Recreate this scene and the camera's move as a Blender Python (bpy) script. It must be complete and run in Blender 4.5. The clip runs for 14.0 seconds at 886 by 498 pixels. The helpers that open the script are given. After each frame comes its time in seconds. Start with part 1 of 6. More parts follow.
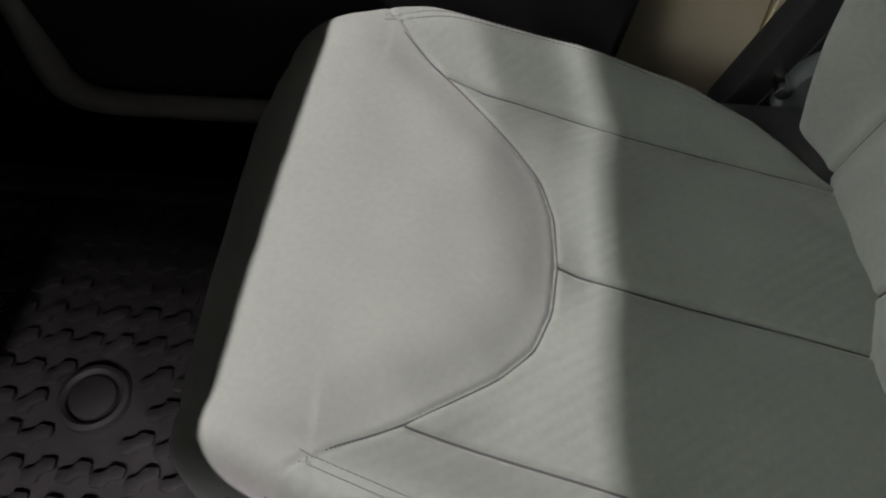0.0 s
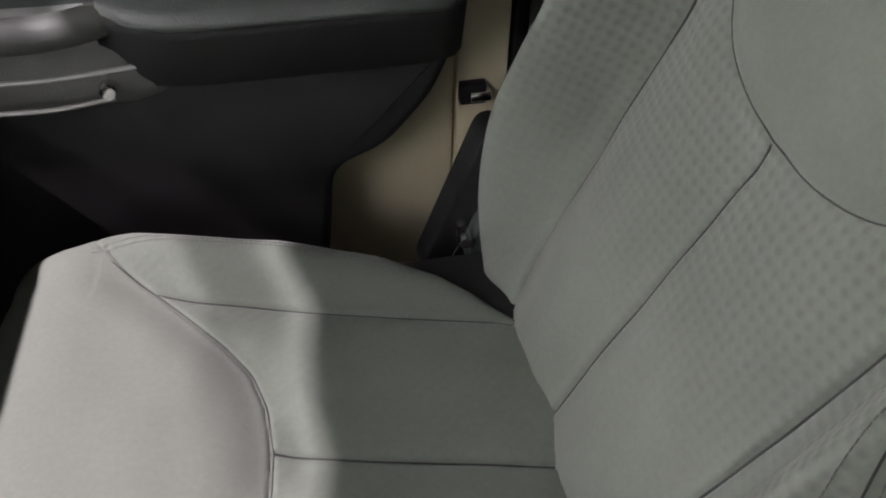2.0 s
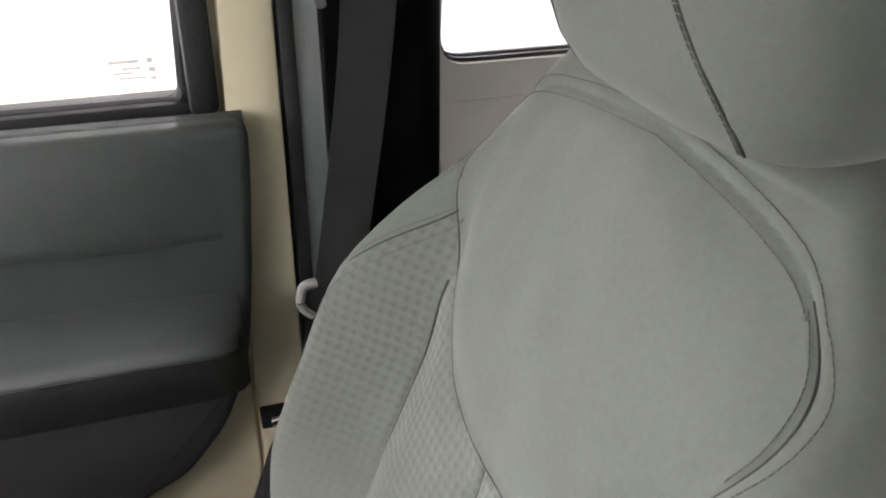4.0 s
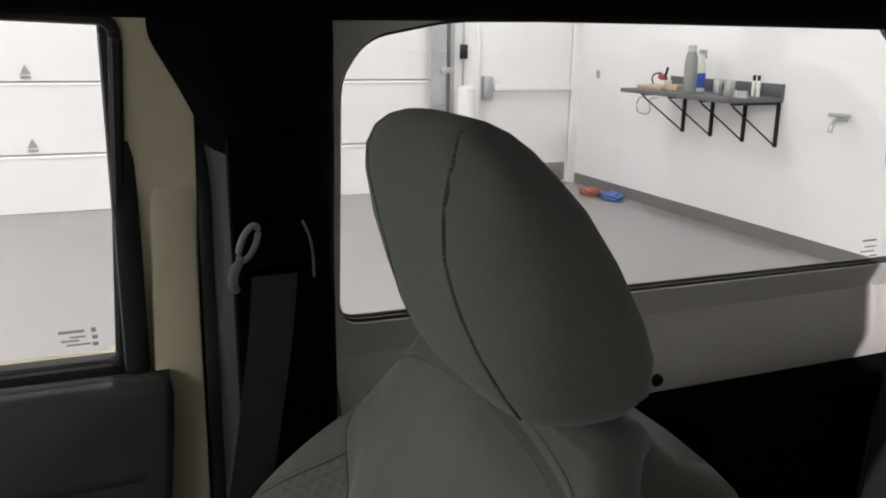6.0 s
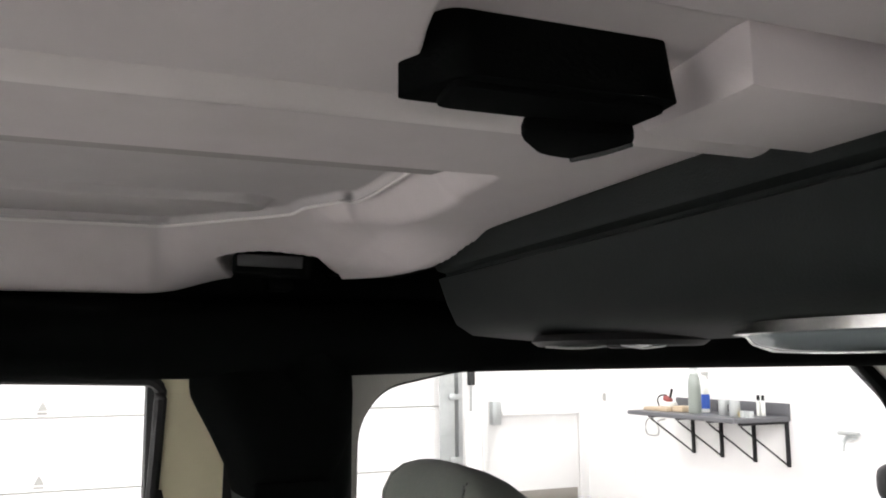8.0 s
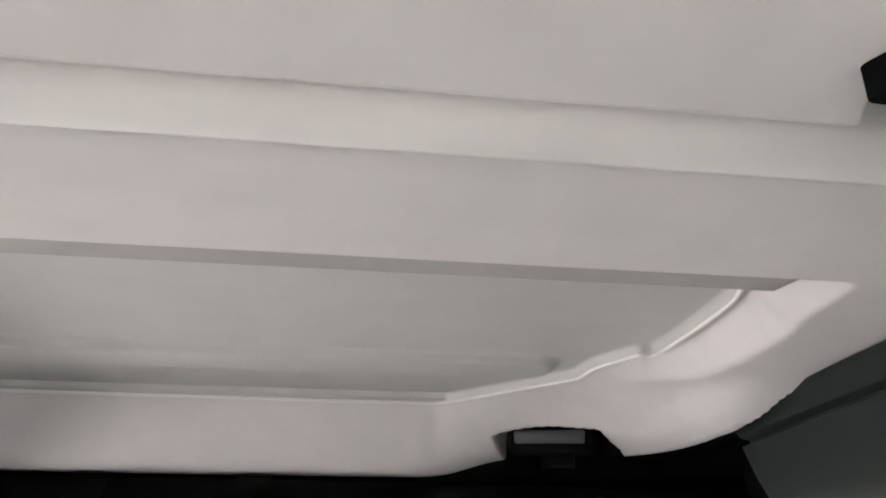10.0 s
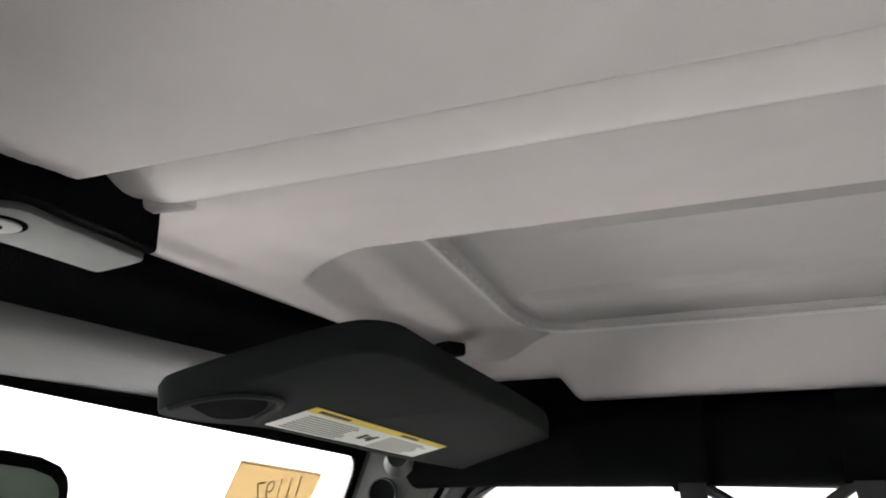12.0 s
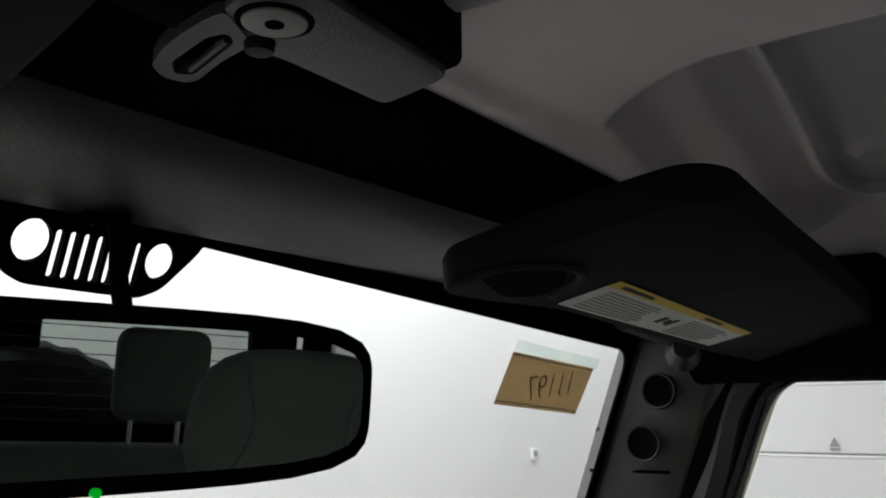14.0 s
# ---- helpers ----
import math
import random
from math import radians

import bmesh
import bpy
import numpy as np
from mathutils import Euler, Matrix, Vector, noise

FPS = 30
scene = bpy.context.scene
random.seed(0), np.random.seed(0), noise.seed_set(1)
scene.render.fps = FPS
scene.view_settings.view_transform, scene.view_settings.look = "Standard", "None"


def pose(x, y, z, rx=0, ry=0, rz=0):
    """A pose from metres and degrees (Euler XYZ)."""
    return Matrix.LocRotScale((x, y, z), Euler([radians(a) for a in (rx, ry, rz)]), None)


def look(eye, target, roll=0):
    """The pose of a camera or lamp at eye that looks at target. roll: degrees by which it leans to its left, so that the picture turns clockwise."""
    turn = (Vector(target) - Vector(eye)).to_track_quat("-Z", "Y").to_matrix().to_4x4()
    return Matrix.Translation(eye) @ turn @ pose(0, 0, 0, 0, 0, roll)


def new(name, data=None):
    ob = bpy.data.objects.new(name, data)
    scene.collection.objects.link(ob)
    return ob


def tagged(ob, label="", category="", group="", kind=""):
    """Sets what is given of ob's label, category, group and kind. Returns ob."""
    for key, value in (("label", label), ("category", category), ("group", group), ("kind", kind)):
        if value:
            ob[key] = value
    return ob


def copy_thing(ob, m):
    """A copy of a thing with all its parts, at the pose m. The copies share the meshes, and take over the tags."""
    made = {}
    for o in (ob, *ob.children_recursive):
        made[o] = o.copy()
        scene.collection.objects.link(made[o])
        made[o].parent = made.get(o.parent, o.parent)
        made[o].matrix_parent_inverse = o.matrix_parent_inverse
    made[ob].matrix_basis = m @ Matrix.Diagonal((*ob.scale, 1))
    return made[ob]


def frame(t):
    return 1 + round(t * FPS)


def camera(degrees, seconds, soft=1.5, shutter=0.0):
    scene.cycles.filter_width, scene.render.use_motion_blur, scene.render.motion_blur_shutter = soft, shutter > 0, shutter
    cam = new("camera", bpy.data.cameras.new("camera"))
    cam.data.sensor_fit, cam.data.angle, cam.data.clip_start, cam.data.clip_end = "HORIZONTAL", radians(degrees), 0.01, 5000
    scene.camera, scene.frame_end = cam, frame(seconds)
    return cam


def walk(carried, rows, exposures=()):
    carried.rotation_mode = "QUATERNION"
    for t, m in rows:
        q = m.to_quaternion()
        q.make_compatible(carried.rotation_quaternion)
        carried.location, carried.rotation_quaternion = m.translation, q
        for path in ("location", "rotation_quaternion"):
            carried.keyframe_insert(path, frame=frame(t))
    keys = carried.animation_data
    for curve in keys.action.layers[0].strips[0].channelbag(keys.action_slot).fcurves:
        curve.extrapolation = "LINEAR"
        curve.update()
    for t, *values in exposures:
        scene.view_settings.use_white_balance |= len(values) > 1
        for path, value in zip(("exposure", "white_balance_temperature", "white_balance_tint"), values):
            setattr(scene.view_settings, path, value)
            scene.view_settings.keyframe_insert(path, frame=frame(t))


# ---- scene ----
cam = camera(55.6, 14.0, soft=1.9)
ROWS = [
    (0, look((-0.163, 0.004, 1.268), (-0.265, 1.152, -0.367), 0.1)),
    (0.5, look((-0.127, 0.025, 1.305), (-0.153, 1.114, -0.372), -1.5)),
    (1, look((-0.101, 0.027, 1.329), (-0.008, 1.118, -0.344), 0.1)),
    (1.5, look((-0.086, 0.013, 1.353), (0.101, 1.161, -0.274), 1.5)),
    (2, look((-0.041, -0.006, 1.368), (0.202, 1.33, -0.1), 0.2)),
    (2.5, look((-0.01, -0.014, 1.4), (0.303, 1.412, 0.032), -0.1)),
    (3, look((0.032, -0.026, 1.421), (0.407, 1.493, 0.174), 0.0)),
    (3.5, look((0.054, -0.046, 1.445), (0.528, 1.552, 0.338), 0.4)),
    (4, look((0.062, -0.055, 1.452), (0.618, 1.604, 0.482), 0.5)),
    (6.3, look((0.061, -0.238, 1.558), (0.824, 1.569, 1.172), 0.5)),
    (6.5, look((0.053, -0.259, 1.564), (0.815, 1.564, 1.257), 0.4)),
    (7.2, look((0.04, -0.309, 1.578), (0.778, 1.549, 1.517), 0.7)),
    (9.3, look((-0.02, -0.245, 1.544), (0.708, 1.48, 2.249), -2.7)),
    (9.5, look((-0.028, -0.238, 1.535), (0.579, 1.517, 2.278), -1.4)),
    (10, look((-0.045, -0.228, 1.523), (0.237, 1.588, 2.313), -0.4)),
    (10.5, look((-0.055, -0.237, 1.524), (-0.021, 1.59, 2.337), 0.0)),
    (11, look((-0.069, -0.245, 1.527), (-0.258, 1.561, 2.365), -1.3)),
    (11.7, look((-0.141, -0.236, 1.543), (-0.684, 1.571, 2.204), -1.5)),
    (12.5, look((-0.159, -0.244, 1.562), (-1.147, 1.431, 2.029), 1.3)),
    (12.9, look((-0.179, -0.237, 1.557), (-1.257, 1.386, 2.006), 1.2)),
    (13.2, look((-0.212, -0.216, 1.547), (-1.324, 1.388, 1.982), 0.2)),
    (13.6, look((-0.243, -0.196, 1.544), (-1.383, 1.399, 1.941), -0.1)),
    (14, look((-0.26, -0.173, 1.542), (-1.426, 1.409, 1.913), -0.5)),
]
EXPOSURES = [
    (0.0, -0.35, 6500, 11), (1.0, -0.5, 6500, 12), (2.0, -0.2, 6500, 16), (3.0, 0.12, 6500, 18), (4.2, 0.62, 6500, 18), (5.2, -0.2, 6500, 12), (6.3, -1.36, 6550, 15), (7.2, -1.14, 6550, 15), (8.2, 0.0, 6500, 12),
    (9.3, 0.95, 6400, 9), (10.0, 0.8, 6400, 9), (11.0, 0.5, 6400, 9), (12.0, 0.35, 6400, 9), (12.5, -0.15, 6400, 9), (12.9, -0.45, 6400, 9), (13.4, -1.3, 6400, 9), (14.0, -2.05, 6250, 9)]
walk(cam, ROWS, EXPOSURES)

# ---- light ----
world = bpy.data.worlds.new("world")
world.use_nodes = True
world.node_tree.nodes["Background"].inputs[0].default_value = (0.9, 0.95, 1.0, 1)
world.node_tree.nodes["Background"].inputs[1].default_value = 0.05
scene.world = world


def unseen_lamp(x, y, z, sx, sy, watts, colour=(1.0, 0.95, 0.968), tilt=0.0):
    data = bpy.data.lights.new("unseen_lamp_light", "AREA")
    data.shape, data.size, data.size_y, data.energy, data.color = "RECTANGLE", sx, sy, watts, colour
    ob = new("unseen_lamp_light", data)
    ob.location = (x, y, z)
    ob.rotation_euler = (0, radians(tilt), 0)
    return ob


LAMP = 150
# unseen lamps added over the bay between the vehicle and the doors, to brighten it
for lx, ly, k in ((0.7, 5.9, 1.15), (3.6, 6.0, 0.8)):
    unseen_lamp(lx, ly, 4.3, 0.14, 1.3, LAMP * k)
# tubes over the bonnet: they light the wall ahead and shine through the windscreen onto the seat,
# between the shadows of the header and of the dashboard
unseen_lamp(-2.43, 0.2, 4.3, 0.06, 1.3, LAMP * 4.9, (1.0, 0.885, 0.93))
# unseen panels added nearer that wall, tilted towards it only to brighten it
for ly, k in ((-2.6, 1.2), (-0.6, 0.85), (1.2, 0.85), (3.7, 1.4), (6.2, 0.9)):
    unseen_lamp(-2.85, ly, 3.55, 0.7, 1.6, LAMP * k, tilt=30)
# unseen lamps added on the driver's side, so the floor bounces light onto the roof
for lx, ly, k in ((0.5, -3.3, 4.3), (2.8, -3.2, 6.8)):
    unseen_lamp(lx, ly, 4.3, 0.14, 1.3, LAMP * k)

# ---- materials ----


def material(name, colour, rough=0.6, metal=0.0, vary=0.12, scale=40.0, bump=0.0, bump_scale=300.0, spec=0.5, big=2.5):
    """Procedural surface: colour with coarse and fine variation, and a fine relief."""
    m = bpy.data.materials.new(name)
    m.use_nodes = True
    n, l = m.node_tree.nodes, m.node_tree.links
    bsdf = n["Principled BSDF"]
    bsdf.inputs["Roughness"].default_value, bsdf.inputs["Metallic"].default_value = rough, metal
    bsdf.inputs["Specular IOR Level"].default_value = spec
    co = n.new("ShaderNodeTexCoord")
    fine, coarse = n.new("ShaderNodeTexNoise"), n.new("ShaderNodeTexNoise")
    fine.inputs["Scale"].default_value, coarse.inputs["Scale"].default_value = scale, big
    fine.inputs["Detail"].default_value = 6
    for t in (fine, coarse):
        l.new(co.outputs["Object"], t.inputs["Vector"])
    mix = n.new("ShaderNodeMath")
    mix.operation = "ADD"
    l.new(fine.outputs["Fac"], mix.inputs[0]), l.new(coarse.outputs["Fac"], mix.inputs[1])
    ramp = n.new("ShaderNodeMapRange")
    ramp.inputs[1].default_value, ramp.inputs[2].default_value = 0.6, 1.4
    ramp.inputs[3].default_value, ramp.inputs[4].default_value = 1 - vary, 1 + vary
    l.new(mix.outputs[0], ramp.inputs[0])
    mul = n.new("ShaderNodeVectorMath")
    mul.operation = "SCALE"
    mul.inputs[0].default_value = colour
    l.new(ramp.outputs[0], mul.inputs["Scale"]), l.new(mul.outputs[0], bsdf.inputs["Base Color"])
    rr = n.new("ShaderNodeMapRange")
    rr.inputs[1].default_value, rr.inputs[2].default_value = 0.3, 0.7
    rr.inputs[3].default_value, rr.inputs[4].default_value = max(rough - 0.06, 0.02), min(rough + 0.06, 1)
    l.new(coarse.outputs["Fac"], rr.inputs[0]), l.new(rr.outputs[0], bsdf.inputs["Roughness"])
    if bump:
        grain, b = n.new("ShaderNodeTexNoise"), n.new("ShaderNodeBump")
        grain.inputs["Scale"].default_value, grain.inputs["Detail"].default_value = bump_scale, 3
        b.inputs["Strength"].default_value, b.inputs["Distance"].default_value = 1.0, bump
        l.new(co.outputs["Object"], grain.inputs["Vector"]), l.new(grain.outputs["Fac"], b.inputs["Height"])
        l.new(b.outputs["Normal"], bsdf.inputs["Normal"])
    return m


def fabric(name, colour, pattern=0.0, pitch=0.0195, twill=0.0):
    """Seat cloth: a fine weave and, where asked, an embossed diamond or slanted rib pattern, in UV metres."""
    m = material(name, colour, 0.92, vary=0.10, scale=220, big=9, spec=0.2)
    n, l = m.node_tree.nodes, m.node_tree.links
    bsdf, uv = n["Principled BSDF"], n.new("ShaderNodeUVMap")
    sheen = bsdf.inputs["Sheen Weight"]
    sheen.default_value = 0.15
    weave = n.new("ShaderNodeTexNoise")
    weave.inputs["Scale"].default_value, weave.inputs["Detail"].default_value = 900, 2
    l.new(uv.outputs[0], weave.inputs["Vector"])
    height = weave.outputs["Fac"]
    b1 = n.new("ShaderNodeBump")
    b1.inputs["Strength"].default_value, b1.inputs["Distance"].default_value = 0.5, 0.0002
    l.new(height, b1.inputs["Height"])
    last = b1
    sep = n.new("ShaderNodeSeparateXYZ")
    l.new(uv.outputs[0], sep.inputs[0])

    def wave(fx, fy):
        a, b, c = (n.new("ShaderNodeMath") for _ in range(3))
        a.operation, b.operation, c.operation = "MULTIPLY", "MULTIPLY_ADD", "SINE"
        a.inputs[1].default_value, b.inputs[1].default_value = fx, fy
        l.new(sep.outputs[0], a.inputs[0]), l.new(sep.outputs[1], b.inputs[0]), l.new(a.outputs[0], b.inputs[2]), l.new(b.outputs[0], c.inputs[0])
        return c.outputs[0]

    if pattern:
        k = 2 * math.pi / pitch
        p = n.new("ShaderNodeMath")
        p.operation = "MULTIPLY"
        l.new(wave(k, k), p.inputs[0]), l.new(wave(k, -k), p.inputs[1])
        # the embossing runs out towards the foot of the panel
        fade, q = n.new("ShaderNodeMapRange"), n.new("ShaderNodeMath")
        fade.inputs[1].default_value, fade.inputs[2].default_value = 0.17, 0.32
        fade.inputs[3].default_value, fade.inputs[4].default_value = 0.0, 1.0
        q.operation = "MULTIPLY"
        l.new(sep.outputs[1], fade.inputs[0]), l.new(p.outputs[0], q.inputs[0]), l.new(fade.outputs[0], q.inputs[1])
        p = q
        # the dimples are darkened in the colour, painting the shade inside them
        dimple_shade = n.new("ShaderNodeMapRange")
        dimple_shade.inputs[1].default_value, dimple_shade.inputs[2].default_value = -0.9, 0.1
        dimple_shade.inputs[3].default_value, dimple_shade.inputs[4].default_value = 0.85, 1.02
        l.new(p.outputs[0], dimple_shade.inputs[0])
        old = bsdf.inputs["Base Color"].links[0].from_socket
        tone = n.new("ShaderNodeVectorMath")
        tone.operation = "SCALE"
        l.new(old, tone.inputs[0]), l.new(dimple_shade.outputs[0], tone.inputs["Scale"]), l.new(tone.outputs[0], bsdf.inputs["Base Color"])
        b2 = n.new("ShaderNodeBump")
        b2.inputs["Strength"].default_value, b2.inputs["Distance"].default_value = 1.0, pattern
        l.new(p.outputs[0], b2.inputs["Height"]), l.new(last.outputs[0], b2.inputs["Normal"])
        last = b2
    if twill:
        b3 = n.new("ShaderNodeBump")
        b3.inputs["Strength"].default_value, b3.inputs["Distance"].default_value = 1.0, twill
        k = 2 * math.pi / 0.009
        l.new(wave(0.75 * k, 0.66 * k), b3.inputs["Height"]), l.new(last.outputs[0], b3.inputs["Normal"])
        last = b3
    l.new(last.outputs["Normal"], bsdf.inputs["Normal"])
    return m


def glass(name, tint=(0.93, 0.97, 0.95), gloss=0.04):
    m = bpy.data.materials.new(name)
    m.use_nodes = True
    n, l = m.node_tree.nodes, m.node_tree.links
    n.remove(n["Principled BSDF"])
    clear, shine, mix = n.new("ShaderNodeBsdfTransparent"), n.new("ShaderNodeBsdfGlossy"), n.new("ShaderNodeMixShader")
    clear.inputs[0].default_value, shine.inputs["Roughness"].default_value = (*tint, 1), 0.02
    mix.inputs[0].default_value = gloss
    l.new(clear.outputs[0], mix.inputs[1]), l.new(shine.outputs[0], mix.inputs[2]), l.new(mix.outputs[0], n["Material Output"].inputs[0])
    return m


CLOTH = fabric("seat_cloth", (0.121, 0.136, 0.117))
CLOTH_RIB = fabric("seat_cloth_ribbed", (0.108, 0.125, 0.106), twill=0.00011)
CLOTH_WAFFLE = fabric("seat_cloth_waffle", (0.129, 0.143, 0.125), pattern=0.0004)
THREAD = material("thread", (0.085, 0.092, 0.085), 0.8)
SEAM = material("seam_shade_cord", (0.03, 0.032, 0.03), 0.9)
DARK = material("dark_trim_plastic", (0.015, 0.015, 0.016), 0.55, bump=0.0004, bump_scale=700, vary=0.15)
DOORTRIM = material("soft_door_trim", (0.049, 0.057, 0.054), 0.54, bump=0.0004, bump_scale=600, vary=0.12)
LIPLIT = material("lit_lip_tone", (0.74, 0.71, 0.70), 0.5, vary=0.03)
PILLARTRIM = material("pillar_trim_plastic", (0.036, 0.044, 0.042), 0.55, bump=0.0004, bump_scale=700, vary=0.12)
EDGESHADE = material("recess_edge_shade", (0.38, 0.35, 0.35), 0.9, vary=0.08)
SOFT = material("soft_touch_trim", (0.012, 0.015, 0.0145), 0.7, bump=0.0003, bump_scale=600, vary=0.15, spec=0.2)
VISOR = material("visor_vinyl", (0.011, 0.0135, 0.0125), 0.85, bump=0.0002, bump_scale=700, vary=0.12, spec=0.12)
BLACK = material("black_padding", (0.0032, 0.0036, 0.0036), 0.95, bump=0.0003, bump_scale=500, vary=0.25, spec=0.03)
RUBBER = material("black_rubber", (0.014, 0.014, 0.015), 0.6, bump=0.0006, bump_scale=250, vary=0.25)
MATRUBBER = material("mat_rubber", (0.034, 0.031, 0.033), 0.6, bump=0.0006, bump_scale=250, vary=0.3)
CARPET = material("black_carpet", (0.034, 0.030, 0.033), 0.95, bump=0.002, bump_scale=400, vary=0.4)
WEBBING = material("belt_webbing", (0.013, 0.015, 0.015), 0.8, bump=0.0006, bump_scale=900, vary=0.2)
PAINT = material("beige_body_paint", (0.74, 0.68, 0.48), 0.35, vary=0.04, bump=0.0001, bump_scale=900)
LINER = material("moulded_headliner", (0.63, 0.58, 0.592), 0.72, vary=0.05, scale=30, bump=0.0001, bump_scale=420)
# lighter copy of the headliner: the ridge's lit face is put into the colour
RIDGELIT = material("lit_seam_ridge", (0.73, 0.68, 0.685), 0.42, vary=0.04, scale=30, bump=0.0001, bump_scale=420)
INSET = material("recess_grey", (0.485, 0.460, 0.468), 0.55, vary=0.05, scale=30, bump=0.0001, bump_scale=420)
HARDTOP = material("hardtop_inner_shell", (0.60, 0.58, 0.54), 0.6, vary=0.05, bump=0.0004, bump_scale=420)
HEADER = material("satin_header_trim", (0.022, 0.0225, 0.021), 0.45, vary=0.12, bump=0.0002, bump_scale=420)
GREYTRIM = material("grey_pillar_plastic", (0.125, 0.130, 0.126), 0.6, vary=0.1, bump=0.0005, bump_scale=600)
LATCHPALE = material("turned_latch_face", (0.20, 0.20, 0.19), 0.5, vary=0.06)
LATCHGREY = material("latch_plate_plastic", (0.054, 0.058, 0.055), 0.55, vary=0.1, bump=0.0003, bump_scale=700)
CHROME = material("bright_metal", (0.75, 0.75, 0.74), 0.18, 1.0, vary=0.05)
SILVER = material("silver_trim", (0.42, 0.43, 0.42), 0.35, 0.6, vary=0.06)
STEEL = material("galvanised_steel", (0.50, 0.52, 0.52), 0.42, 0.8, vary=0.15, scale=12)
# grey for unseen surfaces, kept dark to hold down light bounced into the cabin
CEIL = material("light_cutting_grey", (0.17, 0.17, 0.17), 0.8, vary=0.05, big=0.6)
WALL = material("white_wall_paint", (0.82, 0.81, 0.80), 0.7, vary=0.02, big=0.6, scale=20, bump=0.00002, bump_scale=60)
DOORWHITE = material("white_door_paint", (0.84, 0.83, 0.82), 0.45, vary=0.02, big=1.0)
FLOORMAT = material("grey_epoxy_floor", (0.31, 0.295, 0.29), 0.35, vary=0.10, big=0.8, scale=9, bump=0.00008, bump_scale=25)
BASEMAT = material("dark_grey_cove_base", (0.17, 0.165, 0.16), 0.5, vary=0.12)
SHELFMAT = material("dark_grey_laminate", (0.10, 0.10, 0.11), 0.45, vary=0.1)
BLACKSTEEL = material("black_steel", (0.010, 0.010, 0.011), 0.65, vary=0.2, spec=0.3)
KICK = material("brushed_kick_plate", (0.33, 0.31, 0.28), 0.4, 0.7, vary=0.1)
GREEN = material("green_flask_enamel", (0.25, 0.275, 0.25), 0.4, vary=0.06)
BLUE = material("blue_plastic", (0.03, 0.10, 0.45), 0.5, vary=0.1)
YELLOW = material("yellow_print", (0.75, 0.55, 0.08), 0.6, vary=0.05)
RED = material("red_plastic", (0.28, 0.055, 0.05), 0.5, vary=0.15)
WOOD = material("light_wood", (0.55, 0.43, 0.30), 0.6, vary=0.2, scale=60)
ORANGE = material("orange_cloth", (0.34, 0.13, 0.09), 0.9, vary=0.2)
BLUECLOTH = material("blue_cloth", (0.10, 0.17, 0.38), 0.9, vary=0.2)
PAPER = material("brown_paper", (0.60, 0.50, 0.31), 0.8, vary=0.05)
PENCIL = material("brown_pencil", (0.48, 0.40, 0.25), 0.8, vary=0.05)
for sheet_mat, tone in ((PAPER, (0.50, 0.425, 0.28, 1)), (PENCIL, (0.36, 0.29, 0.18, 1))):
    # thin paper lets light through
    nodes, links = sheet_mat.node_tree.nodes, sheet_mat.node_tree.links
    glow, both = nodes.new("ShaderNodeBsdfTranslucent"), nodes.new("ShaderNodeMixShader")
    glow.inputs[0].default_value, both.inputs[0].default_value = tone, 0.5
    links.new(nodes["Principled BSDF"].outputs[0], both.inputs[1]), links.new(glow.outputs[0], both.inputs[2])
    links.new(both.outputs[0], nodes["Material Output"].inputs[0])
WHITEPRINT = material("white_label", (0.78, 0.78, 0.74), 0.5, vary=0.03)
INK = material("dark_ink", (0.03, 0.03, 0.03), 0.7)
GREYINK = material("grey_ink", (0.36, 0.36, 0.34), 0.7)
GLASS = glass("window_glass")
ETCH = glass("etched_glass_print", (0.62, 0.62, 0.60), 0.02)
MIRROR = material("mirror_silver", (0.40, 0.44, 0.41), 0.01, 1.0, vary=0.0)
MIRROR.node_tree.nodes["Principled BSDF"].inputs["Roughness"].default_value = 0.01
for link in list(MIRROR.node_tree.links):
    if link.to_socket.name == "Roughness":
        MIRROR.node_tree.links.remove(link)
LENS = material("lamp_lens", (0.20, 0.23, 0.24), 0.12, 0.3, vary=0.05)

# ---- building helpers ----


def thing(name, loc, label, category, group="", kind=""):
    ob = new(name)
    ob.location = loc
    ob.empty_display_size = 0.05
    return tagged(ob, label, category, group, kind)


def part(name, bm, mat, parent=None, label="", smooth=35, **tags):
    """One mesh object from a bmesh given in world coordinates."""
    me = bpy.data.meshes.new(name)
    bmesh.ops.recalc_face_normals(bm, faces=bm.faces)
    for face in bm.faces:
        face.smooth = smooth > 0
    bm.to_mesh(me)
    bm.free()
    if smooth:
        me.set_sharp_from_angle(angle=radians(smooth))
    me.materials.append(mat)
    ob = new(name, me)
    if parent is not None:
        ob.parent = parent
        top = parent
        while top.parent:
            top = top.parent
        if parent.type == "EMPTY":
            ob.matrix_parent_inverse = Matrix.Translation(-parent.location)
    return tagged(ob, label, **tags)


def box(c, s, bevel=0.0, seg=2, turn=None, bm=None):
    bm2 = bmesh.new()
    bmesh.ops.create_cube(bm2, size=1)
    bmesh.ops.scale(bm2, vec=s, verts=bm2.verts)
    if bevel:
        bmesh.ops.bevel(bm2, geom=bm2.edges[:], offset=bevel, segments=seg, profile=0.5, affect="EDGES")
    if turn is not None:
        bmesh.ops.rotate(bm2, cent=(0, 0, 0), matrix=turn.to_3x3(), verts=bm2.verts)
    bmesh.ops.translate(bm2, vec=c, verts=bm2.verts)
    return join(bm, bm2)


def join(bm, other):
    if bm is None:
        return other
    me = bpy.data.meshes.new("joining")
    other.to_mesh(me)
    other.free()
    bm.from_mesh(me)
    bpy.data.meshes.remove(me)
    return bm


